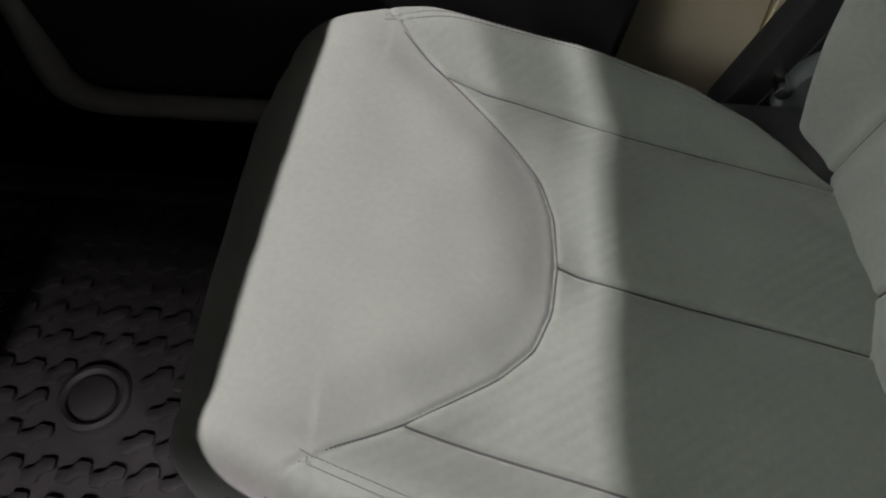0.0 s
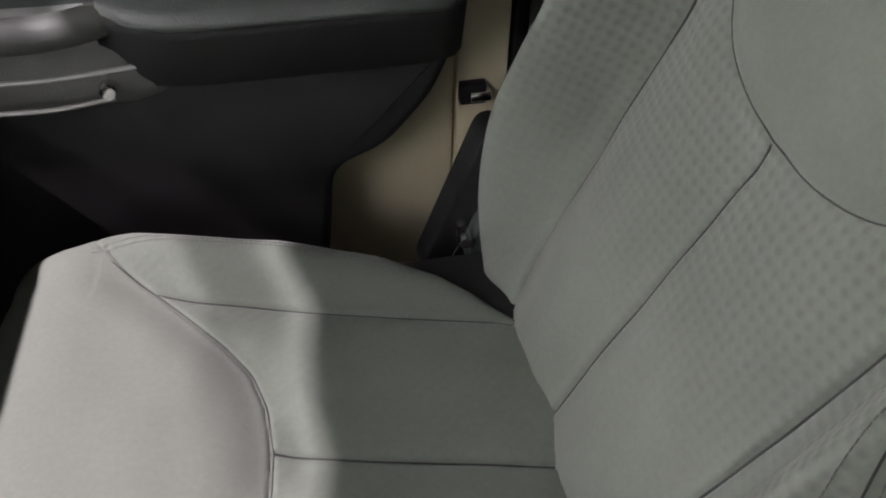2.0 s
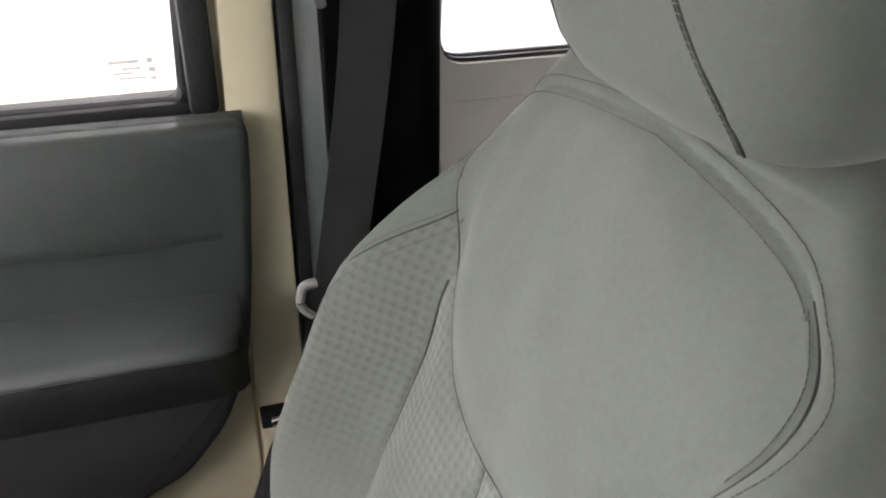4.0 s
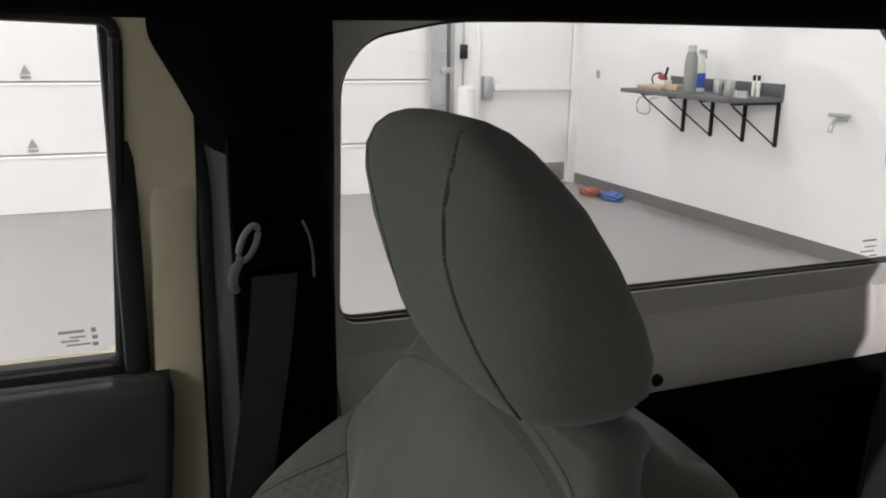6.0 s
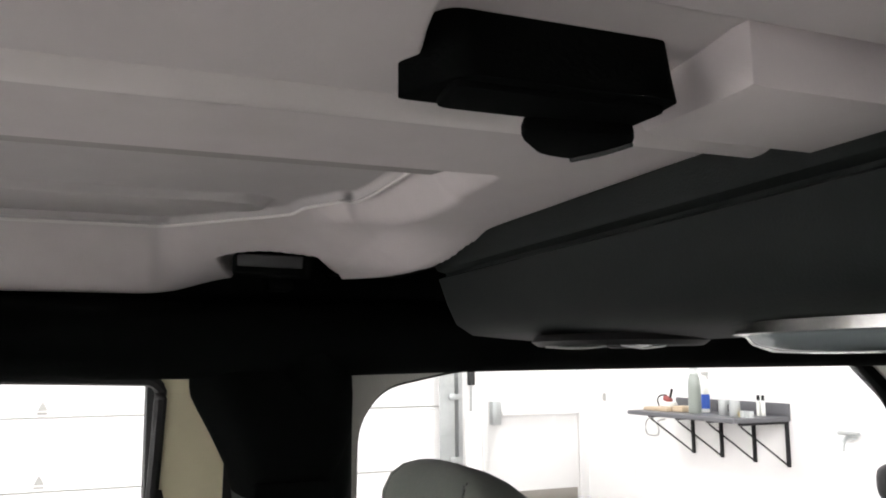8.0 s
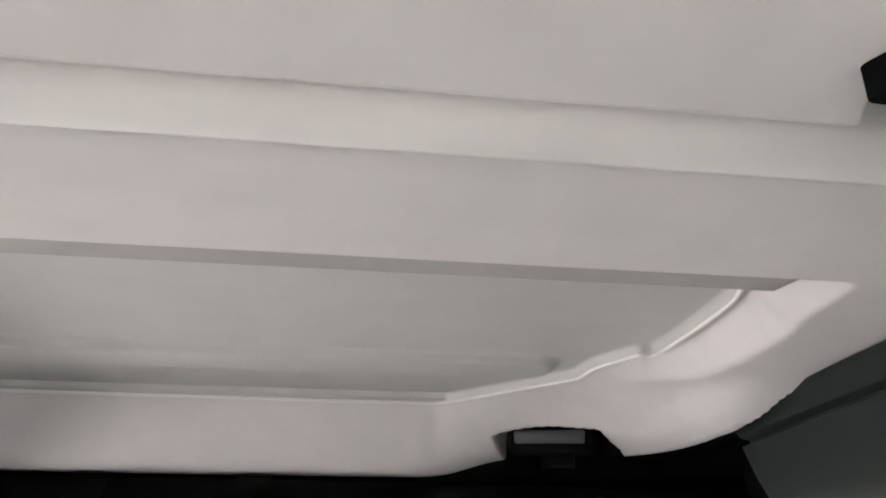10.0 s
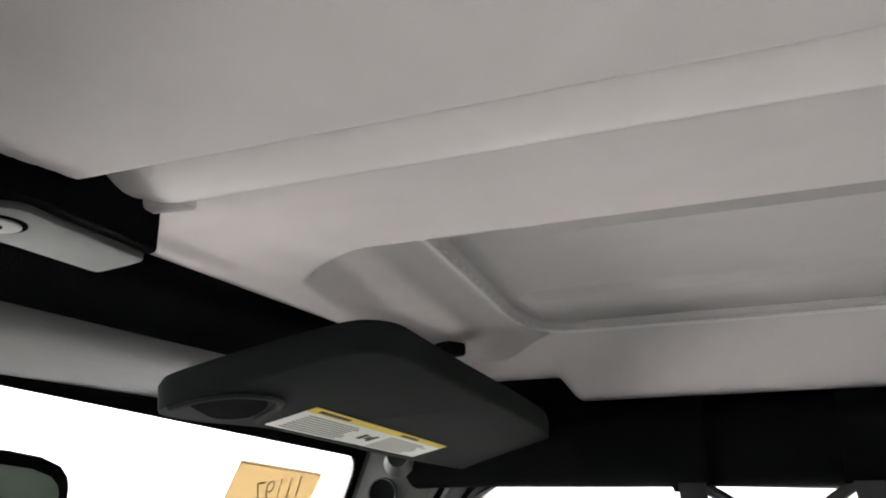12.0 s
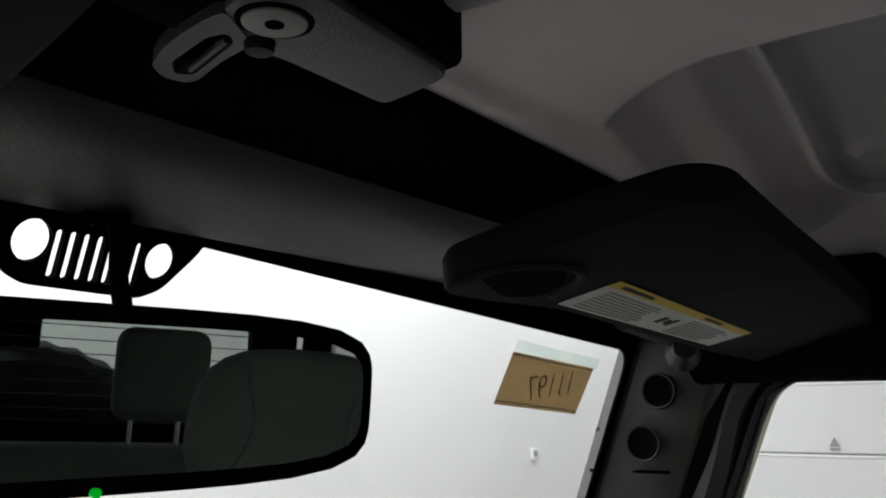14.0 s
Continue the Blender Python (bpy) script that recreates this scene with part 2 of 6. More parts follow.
def span(lo, hi, bevel=0.0, seg=2, bm=None):
    return box([(a + b) / 2 for a, b in zip(lo, hi)], [b - a for a, b in zip(lo, hi)], bevel, seg, bm=bm)


def loft(rings, closed=True, caps=True, bm=None):
    bm = bm or bmesh.new()
    rows = [[bm.verts.new(p) for p in ring] for ring in rings]
    k = len(rows[0])
    for a, b in zip(rows, rows[1:]):
        for i in range(k if closed else k - 1):
            bm.faces.new((a[i], a[(i + 1) % k], b[(i + 1) % k], b[i]))
    if caps and closed:
        bm.faces.new(rows[0][::-1]), bm.faces.new(rows[-1])
    return bm


def smooth_path(points, step=6):
    """A curve through the points (Catmull-Rom)."""
    p = [Vector(q) for q in points]
    p = [2 * p[0] - p[1], *p, 2 * p[-1] - p[-2]]
    out = []
    for a, b, c, d in zip(p, p[1:], p[2:], p[3:]):
        for i in range(step):
            t = i / step
            out.append(0.5 * (2 * b + (c - a) * t + (2 * a - 5 * b + 4 * c - d) * t * t + (3 * b - a - 3 * c + d) * t ** 3))
    return out + [p[-2]]


def tube(points, radius, sides=10, flat=1.0, up=(0, 0, 1), bm=None, step=6):
    """A round or flattened bar along a smooth path; radius may be a list, one for each given point."""
    path = smooth_path(points, step) if step > 1 else [Vector(q) for q in points]
    radii = [radius] * len(path) if not isinstance(radius, (list, tuple)) else np.interp(np.linspace(0, len(radius) - 1, len(path)), range(len(radius)), radius).tolist()
    rings = []
    for i, p in enumerate(path):
        ahead = (path[min(i + 1, len(path) - 1)] - path[max(i - 1, 0)]).normalized()
        side = ahead.cross(Vector(up))
        side = side.normalized() if side.length > 1e-4 else Vector((1, 0, 0))
        over = side.cross(ahead)
        rings.append([p + radii[i] * (math.cos(a) * side + flat * math.sin(a) * over) for a in (2 * math.pi * k / sides for k in range(sides))])
    return loft(rings, bm=bm)


def rounded(points, r=0.01, seg=4):
    """A 2D outline with rounded corners."""
    out = []
    k = len(points)
    for i in range(k):
        a, b, c = (Vector(points[j % k]).to_2d() for j in (i - 1, i, i + 1))
        u, v = (a - b), (c - b)
        d = min(r, 0.45 * u.length, 0.45 * v.length)
        p, q = b + u.normalized() * d, b + v.normalized() * d
        for s in range(seg + 1):
            t = s / seg
            out.append((1 - t) ** 2 * p + 2 * t * (1 - t) * b + t * t * q)
    return out


AXIS = {"x": lambda u, v, w: (w, u, v), "y": lambda u, v, w: (u, w, v), "z": lambda u, v, w: (u, v, w)}


def prism(outline, axis, lo, hi, bevel=0.0, bm=None, seg=2):
    """A 2D outline drawn out along an axis; for x the outline is (y, z), for y (x, z), for z (x, y)."""
    put = AXIS[axis]
    b2 = bmesh.new()
    loft([[put(p[0], p[1], w) for p in outline] for w in (lo, hi)], bm=b2)
    if bevel:
        bmesh.ops.recalc_face_normals(b2, faces=b2.faces)
        caps = [e for e in b2.edges if any(len(f.verts) > 4 for f in e.link_faces)]
        bmesh.ops.bevel(b2, geom=caps, offset=bevel, segments=seg, profile=0.5, affect="EDGES")
    return join(bm, b2)


def cylinder(a, b, r, r2=None, sides=24, bevel=0.0, bm=None):
    a, b = Vector(a), Vector(b)
    b2 = bmesh.new()
    bmesh.ops.create_cone(b2, cap_ends=True, segments=sides, radius1=r, radius2=r if r2 is None else r2, depth=(b - a).length)
    if bevel:
        rim = [e for e in b2.edges if any(len(f.verts) > 4 for f in e.link_faces)]
        bmesh.ops.bevel(b2, geom=rim, offset=bevel, segments=2, profile=0.5, affect="EDGES")
    bmesh.ops.rotate(b2, cent=(0, 0, 0), matrix=(b - a).to_track_quat("Z", "Y").to_matrix(), verts=b2.verts)
    bmesh.ops.translate(b2, vec=(a + b) / 2, verts=b2.verts)
    return join(bm, b2)


def plate_with_holes(outer, holes, put, thick, bm=None):
    """A flat plate with openings; put(u, v, w) lays the outline into the world."""
    b2 = bmesh.new()
    for loop in (outer, *holes):
        vs = [b2.verts.new(put(p[0], p[1], 0)) for p in loop]
        for i in range(len(vs)):
            b2.edges.new((vs[i - 1], vs[i]))
    bmesh.ops.triangle_fill(b2, use_beauty=True, use_dissolve=False, edges=b2.edges[:])
    n = Vector(put(0, 0, 1)) - Vector(put(0, 0, 0))
    made = bmesh.ops.extrude_face_region(b2, geom=b2.faces[:])
    bmesh.ops.translate(b2, vec=n * thick, verts=[v for v in made["geom"] if isinstance(v, bmesh.types.BMVert)])
    return join(bm, b2)


def circle(cx, cy, r, k=24, ry=None):
    return [(cx + r * math.cos(2 * math.pi * i / k), cy + (ry or r) * math.sin(2 * math.pi * i / k)) for i in range(k)]


def sstep(a, b, x):
    t = np.clip((x - a) / (b - a), 0, 1)
    return t * t * (3 - 2 * t)


def near_line(px, py, line):
    """The distance of points to a polyline."""
    best = np.full(np.shape(px), 9.0)
    for (ax, ay), (bx, by) in zip(line, line[1:]):
        dx, dy = bx - ax, by - ay
        t = np.clip(((px - ax) * dx + (py - ay) * dy) / (dx * dx + dy * dy), 0, 1)
        best = np.minimum(best, np.hypot(px - ax - t * dx, py - ay - t * dy))
    return best


def inside(px, py, poly):
    hit = np.zeros(np.shape(px), bool)
    for (ax, ay), (bx, by) in zip(poly, poly[1:] + poly[:1]):
        if ay != by:
            hit ^= ((ay > py) != (by > py)) & (px < (bx - ax) * (py - ay) / (by - ay) + ax)
    return hit


def sheet(name, grid, region, uv, mats, parent, names, labels):
    """A fine surface (rows x columns x 3) split by region number into panels, each an object."""
    rows, cols = grid.shape[:2]
    middle = region[:-1, :-1]
    made = []
    for k, mat in enumerate(mats):
        quads = np.argwhere(middle == k)
        if not len(quads):
            continue
        idx = quads[:, 0] * cols + quads[:, 1]
        faces = np.stack([idx, idx + 1, idx + cols + 1, idx + cols], 1)
        used, inv = np.unique(faces, return_inverse=True)
        me = bpy.data.meshes.new(names[k])
        me.from_pydata(grid.reshape(-1, 3)[used].tolist(), [], inv.reshape(-1, 4).tolist())
        layer = me.uv_layers.new(name="UVMap")
        layer.data.foreach_set("uv", uv.reshape(-1, 2)[faces.ravel()].ravel())
        me.polygons.foreach_set("use_smooth", [True] * len(me.polygons))
        me.materials.append(mat)
        ob = new(names[k], me)
        host = parent
        ob.parent = host
        if host.type == "EMPTY":
            ob.matrix_parent_inverse = Matrix.Translation(-host.location)
        made.append(tagged(ob, labels[k]))
    return made

# ---- the garage ----
GX0, GX1, GY0, GY1, GZ = -3.72, 4.96, -12.0, 7.73, 4.6
part("floor", span((GX0 - 0.2, GY0 - 0.2, -0.2), (GX1 + 0.2, GY1 + 0.2, 0)), FLOORMAT, None, "grey sealed concrete garage floor", 0, category="floor", kind="structure")
part("ceiling", span((GX0 - 0.2, GY0 - 0.2, GZ), (GX1 + 0.2, GY1 + 0.2, GZ + 0.2)), CEIL, None, "unseen garage ceiling, dark grey to cut bounced light", 0, category="ceiling", kind="structure")
part("wall_front", span((GX0 - 0.2, GY0 - 0.2, 0), (GX0, GY1 + 0.2, GZ)), WALL, None, "plain white painted garage wall", 0, category="wall", kind="structure")
part("wall_rear", span((GX1, GY0 - 0.2, 0), (GX1 + 0.2, GY1 + 0.2, GZ)), WALL, None, "white painted garage wall that carries the shelf", 0, category="wall", kind="structure")
# unseen wall, added dark and far off to dim the driver's side
part("wall_left", span((GX0, GY0 - 0.2, 0), (GX1, GY0, GZ)), CEIL, None, "unseen garage wall, dark grey to cut stray light", 0, category="wall", kind="structure")
# the wall of the big door: masonry round the openings
wall = bmesh.new()
for lo, hi in (((GX0, 0), (-3.6, GZ)), ((-3.6, 3.75), (3.24, GZ)), ((3.24, 0), (3.72, GZ)), ((3.72, 2.13), (4.90, GZ)), ((4.90, 0), (GX1, GZ))):
    span((lo[0], GY1, lo[1]), (hi[0], GY1 + 0.2, hi[1]), bm=wall)
part("wall_right", wall, WALL, None, "white painted garage wall with two door openings", 0, category="wall", kind="structure")
base = prism([(GX1 - 0.012, 0), (GX1, 0), (GX1, 0.11), (GX1 - 0.008, 0.11)], "y", GY0, GY1)
part("baseboard", base, BASEMAT, None, "dark grey cove baseboard along the white wall", 0, category="baseboard", kind="structure")

# overhead door: sections with a lip at each joint
gdoor = thing("door_2", (0, GY1 + 0.05, 0), "white sectional overhead garage door, closed", "garage door", kind="structure")
joints = [0.0, 0.512, 1.128, 1.744, 2.36, 2.98, 3.75]
for lo, hi in zip(joints, joints[1:]):
    sec = prism([(GY1 + 0.02, lo + 0.004), (GY1 + 0.07, lo + 0.004), (GY1 + 0.07, hi), (GY1 + 0.02, hi - 0.004), (GY1 + 0.008, hi - 0.03), (GY1 + 0.02, hi - 0.036)], "x", -3.6, 3.24)
    part("door_section", sec, DOORWHITE, gdoor, smooth=0)
# a grey strip paints the shadow line below each section's lip
for z in joints[1:-1]:
    part("joint_shadow_strip", span((-3.6, GY1 + 0.016, z - 0.012), (3.24, GY1 + 0.019, z - 0.002)), GREYINK, gdoor, "thin grey strip painting the joint's shadow", 0)
    for x in (-1.95, -0.41, 1.4):
        sign = prism([(x - 0.042, z + 0.06), (x + 0.042, z + 0.06), (x, z + 0.14)], "y", GY1 + 0.004, GY1 + 0.01)
        part("warning_triangle", sign, GREYINK, gdoor, "grey warning triangle decal", 0)
        part("warning_text_bar", span((x - 0.04, GY1 + 0.004, z + 0.025), (x + 0.04, GY1 + 0.01, z + 0.045)), GREYINK, gdoor, "bar of tiny print", 0)
track = thing("door_track", (3.3, GY1, 0), "galvanised vertical track of the overhead door", "door track")
part("rail", prism([(3.20, GY1 - 0.09), (3.36, GY1 - 0.09), (3.36, GY1), (3.345, GY1), (3.345, GY1 - 0.075), (3.20, GY1 - 0.075)], "z", 0.0, 3.9), STEEL, track, smooth=0)
part("angle", prism([(3.40, GY1 - 0.10), (3.412, GY1 - 0.10), (3.412, GY1 - 0.012), (3.48, GY1 - 0.012), (3.48, GY1), (3.40, GY1)], "z", 0.0, 3.9), STEEL, track, smooth=0)
for z in (0.6, 1.22, 1.85):
    part("bracket", span((3.30, GY1 - 0.12, z - 0.03), (3.43, GY1 - 0.10, z + 0.03), 0.004), STEEL, track)
bollard = thing("bollard", (3.51, GY1 - 0.35, 0), "white painted steel guard post beside the door", "bollard")
part("post", cylinder((3.46, GY1 - 0.35, 0), (3.46, GY1 - 0.35, 1.06), 0.085, sides=32), DOORWHITE, bollard)
part("cap", cylinder((3.46, GY1 - 0.35, 1.06), (3.46, GY1 - 0.35, 1.085), 0.085, 0.03, sides=32), DOORWHITE, bollard)
hoist = thing("chain_keeper", (3.57, GY1, 1.38), "small dark chain keeper box on the wall", "chain keeper")
part("box", span((3.54, GY1 - 0.05, 1.33), (3.61, GY1, 1.47), 0.006), BLACKSTEEL, hoist)
part("chain", span((3.565, GY1 - 0.03, 1.05), (3.58, GY1 - 0.015, 1.75), 0.004), STEEL, hoist)

mdoor = thing("door_1", (4.3, GY1, 0), "white steel exit door with a push bar and kick plate, closed", "door", kind="structure")
part("leaf", span((3.76, GY1 + 0.03, 0.012), (4.86, GY1 + 0.075, 2.09), 0.003), DOORWHITE, mdoor)
frame_bm = None
for lo, hi in (((3.72, 0), (3.76, 2.13)), ((4.86, 0), (4.90, 2.13)), ((3.76, 2.09), (4.86, 2.13))):
    frame_bm = span((lo[0], GY1 - 0.012, lo[1]), (hi[0], GY1 + 0.10, hi[1]), 0.003, bm=frame_bm)
part("frame", frame_bm, DOORWHITE, mdoor)
part("push_bar", span((3.92, GY1 - 0.05, 1.01), (4.84, GY1 - 0.005, 1.07), 0.008), DOORWHITE, mdoor, "white painted push bar")
part("bar_head", span((3.80, GY1 - 0.06, 0.92), (3.90, GY1 + 0.03, 1.16), 0.01), STEEL, mdoor, "grey steel lock case")
part("kick_plate", span((3.79, GY1 + 0.022, 0.03), (4.83, GY1 + 0.03, 0.23), 0.002), KICK, mdoor, "brushed metal kick plate")
for x in (3.755, 4.857):
    part("gap_line", span((x, GY1 + 0.024, 0.012), (x + 0.008, GY1 + 0.028, 2.095)), GREYINK, mdoor, smooth=0)
part("threshold", span((3.74, GY1 - 0.03, 0), (4.88, GY1 + 0.09, 0.012), 0.003), STEEL, mdoor)
switch = thing("wall_hook", (GX1 - 0.01, 7.38, 1.19), "small dark hook on the white wall", "hook")
part("plate", span((GX1 - 0.012, 7.35, 1.15), (GX1, 7.40, 1.23), 0.003), GREYINK, switch)
outlet = thing("wall_outlet", (GX1 - 0.01, 6.9, 0.45), "white socket plate on the white wall", "socket")
part("plate", span((GX1 - 0.008, 6.86, 0.40), (GX1, 6.94, 0.52), 0.003), DOORWHITE, outlet)

# the shelf on the rear wall
shelf = thing("wall_shelf", (GX1, 5.5, 1.1), "dark grey wall shelf on black triangular steel brackets", "shelf")
SZ, SD = 1.13, 0.55
part("board", span((GX1 - SD, 4.79, SZ - 0.035), (GX1 - 0.02, 6.16, SZ), 0.004), SHELFMAT, shelf)
part("upstand", span((GX1 - 0.02, 4.79, SZ - 0.035), (GX1, 6.16, SZ + 0.10), 0.003), SHELFMAT, shelf)
for y in (4.82, 5.18, 5.57, 5.94):
    br = span((GX1 - 0.03, y - 0.010, SZ - 0.38), (GX1, y + 0.010, SZ - 0.036), 0.002)
    span((GX1 - 0.48, y - 0.010, SZ - 0.055), (GX1 - 0.03, y + 0.010, SZ - 0.036), 0.002, bm=br)
    tube([(GX1 - 0.46, y, SZ - 0.062), (GX1 - 0.02, y, SZ - 0.37)], 0.0075, 4, step=1, bm=br)
    part("bracket", br, BLACKSTEEL, shelf)


def lathe(profile, at, sides=24):
    """A turned body from (radius, height) pairs."""
    return loft([[(at[0] + r * math.cos(a), at[1] + r * math.sin(a), at[2] + z) for a in (2 * math.pi * k / sides for k in range(sides))] for r, z in profile])


flask = thing("steel_flask", (GX1 - 0.33, 5.50, SZ), "tall grey-green steel vacuum flask standing on the shelf", "flask")
part("body", lathe([(0.050, 0), (0.053, 0.01), (0.053, 0.22), (0.048, 0.28), (0.033, 0.325)], (GX1 - 0.33, 5.50, SZ)), GREEN, flask)
part("lid", lathe([(0.033, 0.325), (0.033, 0.355), (0.037, 0.36), (0.037, 0.375), (0.0, 0.380)], (GX1 - 0.33, 5.50, SZ)), STEEL, flask)
spray = thing("spray_bottle", (GX1 - 0.16, 5.58, SZ), "white trigger spray bottle with a blue label", "spray bottle")
part("body", lathe([(0.037, 0), (0.039, 0.01), (0.039, 0.19), (0.030, 0.24), (0.016, 0.28)], (GX1 - 0.16, 5.58, SZ)), WHITEPRINT, spray)
part("label", lathe([(0.0398, 0.03), (0.0398, 0.15)], (GX1 - 0.16, 5.58, SZ)), BLUE, spray, "blue label band")
head_bm = box((GX1 - 0.165, 5.565, SZ + 0.325), (0.030, 0.075, 0.034), 0.008)
box((GX1 - 0.165, 5.530, SZ + 0.295), (0.014, 0.012, 0.055), 0.004, 2, Euler((radians(-25), 0, 0)).to_matrix(), bm=head_bm)
part("trigger_head", head_bm, GREYINK, spray, "grey trigger head")
part("neck", lathe([(0.016, 0.28), (0.016, 0.32)], (GX1 - 0.16, 5.58, SZ)), WHITEPRINT, spray)
for x, y, r, h in ((0.30, 5.18, 0.045, 0.12), (0.36, 4.99, 0.042, 0.125)):
    cup = thing("metal_mug", (GX1 - x, y, SZ), "small shiny metal mug on the shelf", "mug", "mugs on the shelf")
    part("body", lathe([(r * 0.9, 0), (r, 0.01), (r, h), (r - 0.004, h), (r - 0.006, 0.012), (0, 0.011)], (GX1 - x, y, SZ)), STEEL, cup)
    part("handle", tube([(GX1 - x, y + r, SZ + h * 0.75), (GX1 - x, y + r + 0.03, SZ + h * 0.7), (GX1 - x, y + r + 0.03, SZ + h * 0.35), (GX1 - x, y + r, SZ + h * 0.3)], 0.005, 6), BLACKSTEEL, cup)
for y, mat, s, lab in ((5.96, WOOD, (0.2, 0.34, 0.03), "flat piece of light wood lying on the shelf"), (5.70, WOOD, (0.12, 0.14, 0.05), "small block of light wood on the shelf")):
    plank = thing("wood_block", (GX1 - 0.3, y, SZ), lab, "wood block")
    part("block", box((GX1 - 0.3, y, SZ + s[2] / 2), s, 0.006), mat, plank)
tool = thing("red_hand_tool", (GX1 - 0.22, 6.05, SZ + 0.05), "red hand tool with a curved black cable on the shelf", "tool")
part("body", box((GX1 - 0.24, 5.98, SZ + 0.095), (0.06, 0.085, 0.045), 0.016, 3, Euler((radians(20), 0, 0)).to_matrix()), RED, tool)
part("base", box((GX1 - 0.24, 5.97, SZ + 0.052), (0.09, 0.14, 0.044), 0.012), WHITEPRINT, tool, "pale base")
part("grip", tube([(GX1 - 0.24, 5.95, SZ + 0.11), (GX1 - 0.24, 5.93, SZ + 0.15), (GX1 - 0.24, 5.92, SZ + 0.185)], 0.011, 8), BLACKSTEEL, tool, "black grip")
part("cable", tube([(GX1 - 0.25, 6.10, SZ + 0.034), (GX1 - 0.26, 6.105, SZ + 0.09), (GX1 - 0.25, 6.07, SZ + 0.125), (GX1 - 0.24, 6.0, SZ + 0.13)], 0.007, 8), BLACKSTEEL, tool)
for y in (4.945, 4.995):
    vial = thing("small_bottle", (GX1 - 0.12, y, SZ), "small clear bottle with a dark cap", "bottle", "small bottles on the shelf")
    part("body", lathe([(0.016, 0), (0.016, 0.105), (0.009, 0.12)], (GX1 - 0.12, y, SZ)), WHITEPRINT, vial)
    part("cap", lathe([(0.012, 0.12), (0.012, 0.16), (0, 0.16)], (GX1 - 0.12, y, SZ)), BLACKSTEEL, vial)
carton = thing("yellow_box", (GX1 - 0.33, 4.93, SZ), "small yellow and white carton on the shelf", "carton")
part("box", box((GX1 - 0.33, 4.93, SZ + 0.018), (0.05, 0.055, 0.036), 0.003), YELLOW, carton)
for y, w in ((4.90, 0.05), (4.86, 0.04), (4.82, 0.05)):
    jar = thing("small_can", (GX1 - 0.36, y, SZ), "small metal can with dark print", "can", "cans on the shelf")
    part("body", lathe([(w * 0.5, 0), (w * 0.5, 0.05), (0, 0.05)], (GX1 - 0.36, y, SZ)), STEEL, jar)
ring = thing("towel_ring", (GX1 - 0.05, 6.45, 0.93), "small grey wire holder on the white wall", "holder")
part("wire", tube([(GX1, 6.36, 1.02), (GX1 - 0.08, 6.36, 1.0), (GX1 - 0.08, 6.36, 0.88), (GX1 - 0.08, 6.54, 0.88), (GX1 - 0.08, 6.54, 1.0), (GX1, 6.54, 1.02)], 0.007, 6, step=3), GREYINK, ring)
tap = thing("hose_tap", (GX1 - 0.05, 4.19, 1.0), "small steel hose tap on the white wall", "tap")
part("spout", tube([(GX1, 4.19, 1.02), (GX1 - 0.09, 4.19, 1.02), (GX1 - 0.13, 4.19, 0.98), (GX1 - 0.14, 4.19, 0.93)], 0.016, 10), STEEL, tap)
part("handle", tube([(GX1 - 0.07, 4.10, 1.05), (GX1 - 0.07, 4.28, 1.05)], 0.014, 8, step=1), STEEL, tap)
for name, mat, x, y, lab in (("orange_rag", ORANGE, 4.72, 7.0, "crumpled orange cloth on the floor"), ("blue_rag", BLUECLOTH, 4.78, 6.72, "crumpled blue cloth on the floor")):
    rag = thing(name, (x, y, 0), lab, "rag")
    bm = bmesh.new()
    bmesh.ops.create_icosphere(bm, subdivisions=4, radius=1)
    for v in bm.verts:
        k = 1 + 0.6 * noise.fractal(v.co * 2.3 + Vector((x * 3, 0, 0)), 1.0, 2.0, 4)
        v.co = Vector((x + 0.10 * k * v.co.x, y + 0.13 * k * v.co.y, max(0.0, 0.040 * k * (v.co.z + 0.7))))
    part("cloth", bm, mat, rag)
thermostat = thing("thermostat", (GX0, 5.68, 1.18), "small white thermostat with a grey window", "thermostat")
part("case", span((GX0, 5.64, 1.135), (GX0 + 0.025, 5.72, 1.225), 0.006), DOORWHITE, thermostat)
part("display", span((GX0 + 0.026, 5.655, 1.160), (GX0 + 0.029, 5.705, 1.205)), GREYINK, thermostat, smooth=0)

# ---- the vehicle: shell ----
# floor pan, sills, tunnel, fire wall and tail closing the body
pan = span((-1.25, -0.70, 0.44), (1.42, 0.70, 0.47))
part("vehicle_floor", pan, CARPET, None, "black carpeted vehicle floor", 0, category="floor", kind="structure")
part("firewall", span((-1.05, -0.70, 0.471), (-1.0, 0.70, 1.10)), CARPET, None, "plain dark bulkhead in front of the footwell", 0, category="bulkhead", kind="structure")
# unseen dashboard: its rear edge is slanted to place the shadow on the cushion
rings = []
for y, dx in ((-0.69, -0.05), (0.18, -0.002), (0.54, 0.020), (0.69, 0.028)):
    rings.append([(p[0] + (dx if p[0] > -0.7 else 0), y, p[1]) for p in rounded([(-1.0, 1.10), (-0.82, 1.12), (-0.51, 1.075), (-0.468, 1.05), (-0.48, 0.98), (-0.62, 0.84), (-1.0, 0.82)], 0.02)])
part("cowl", loft(rings), BLACK, None, "plain unseen dashboard shaped to shade the seat front", category="dashboard", kind="structure")
# unseen bonnet, added in a neutral pale tone to bounce light onto the roof
bounce_hood = []
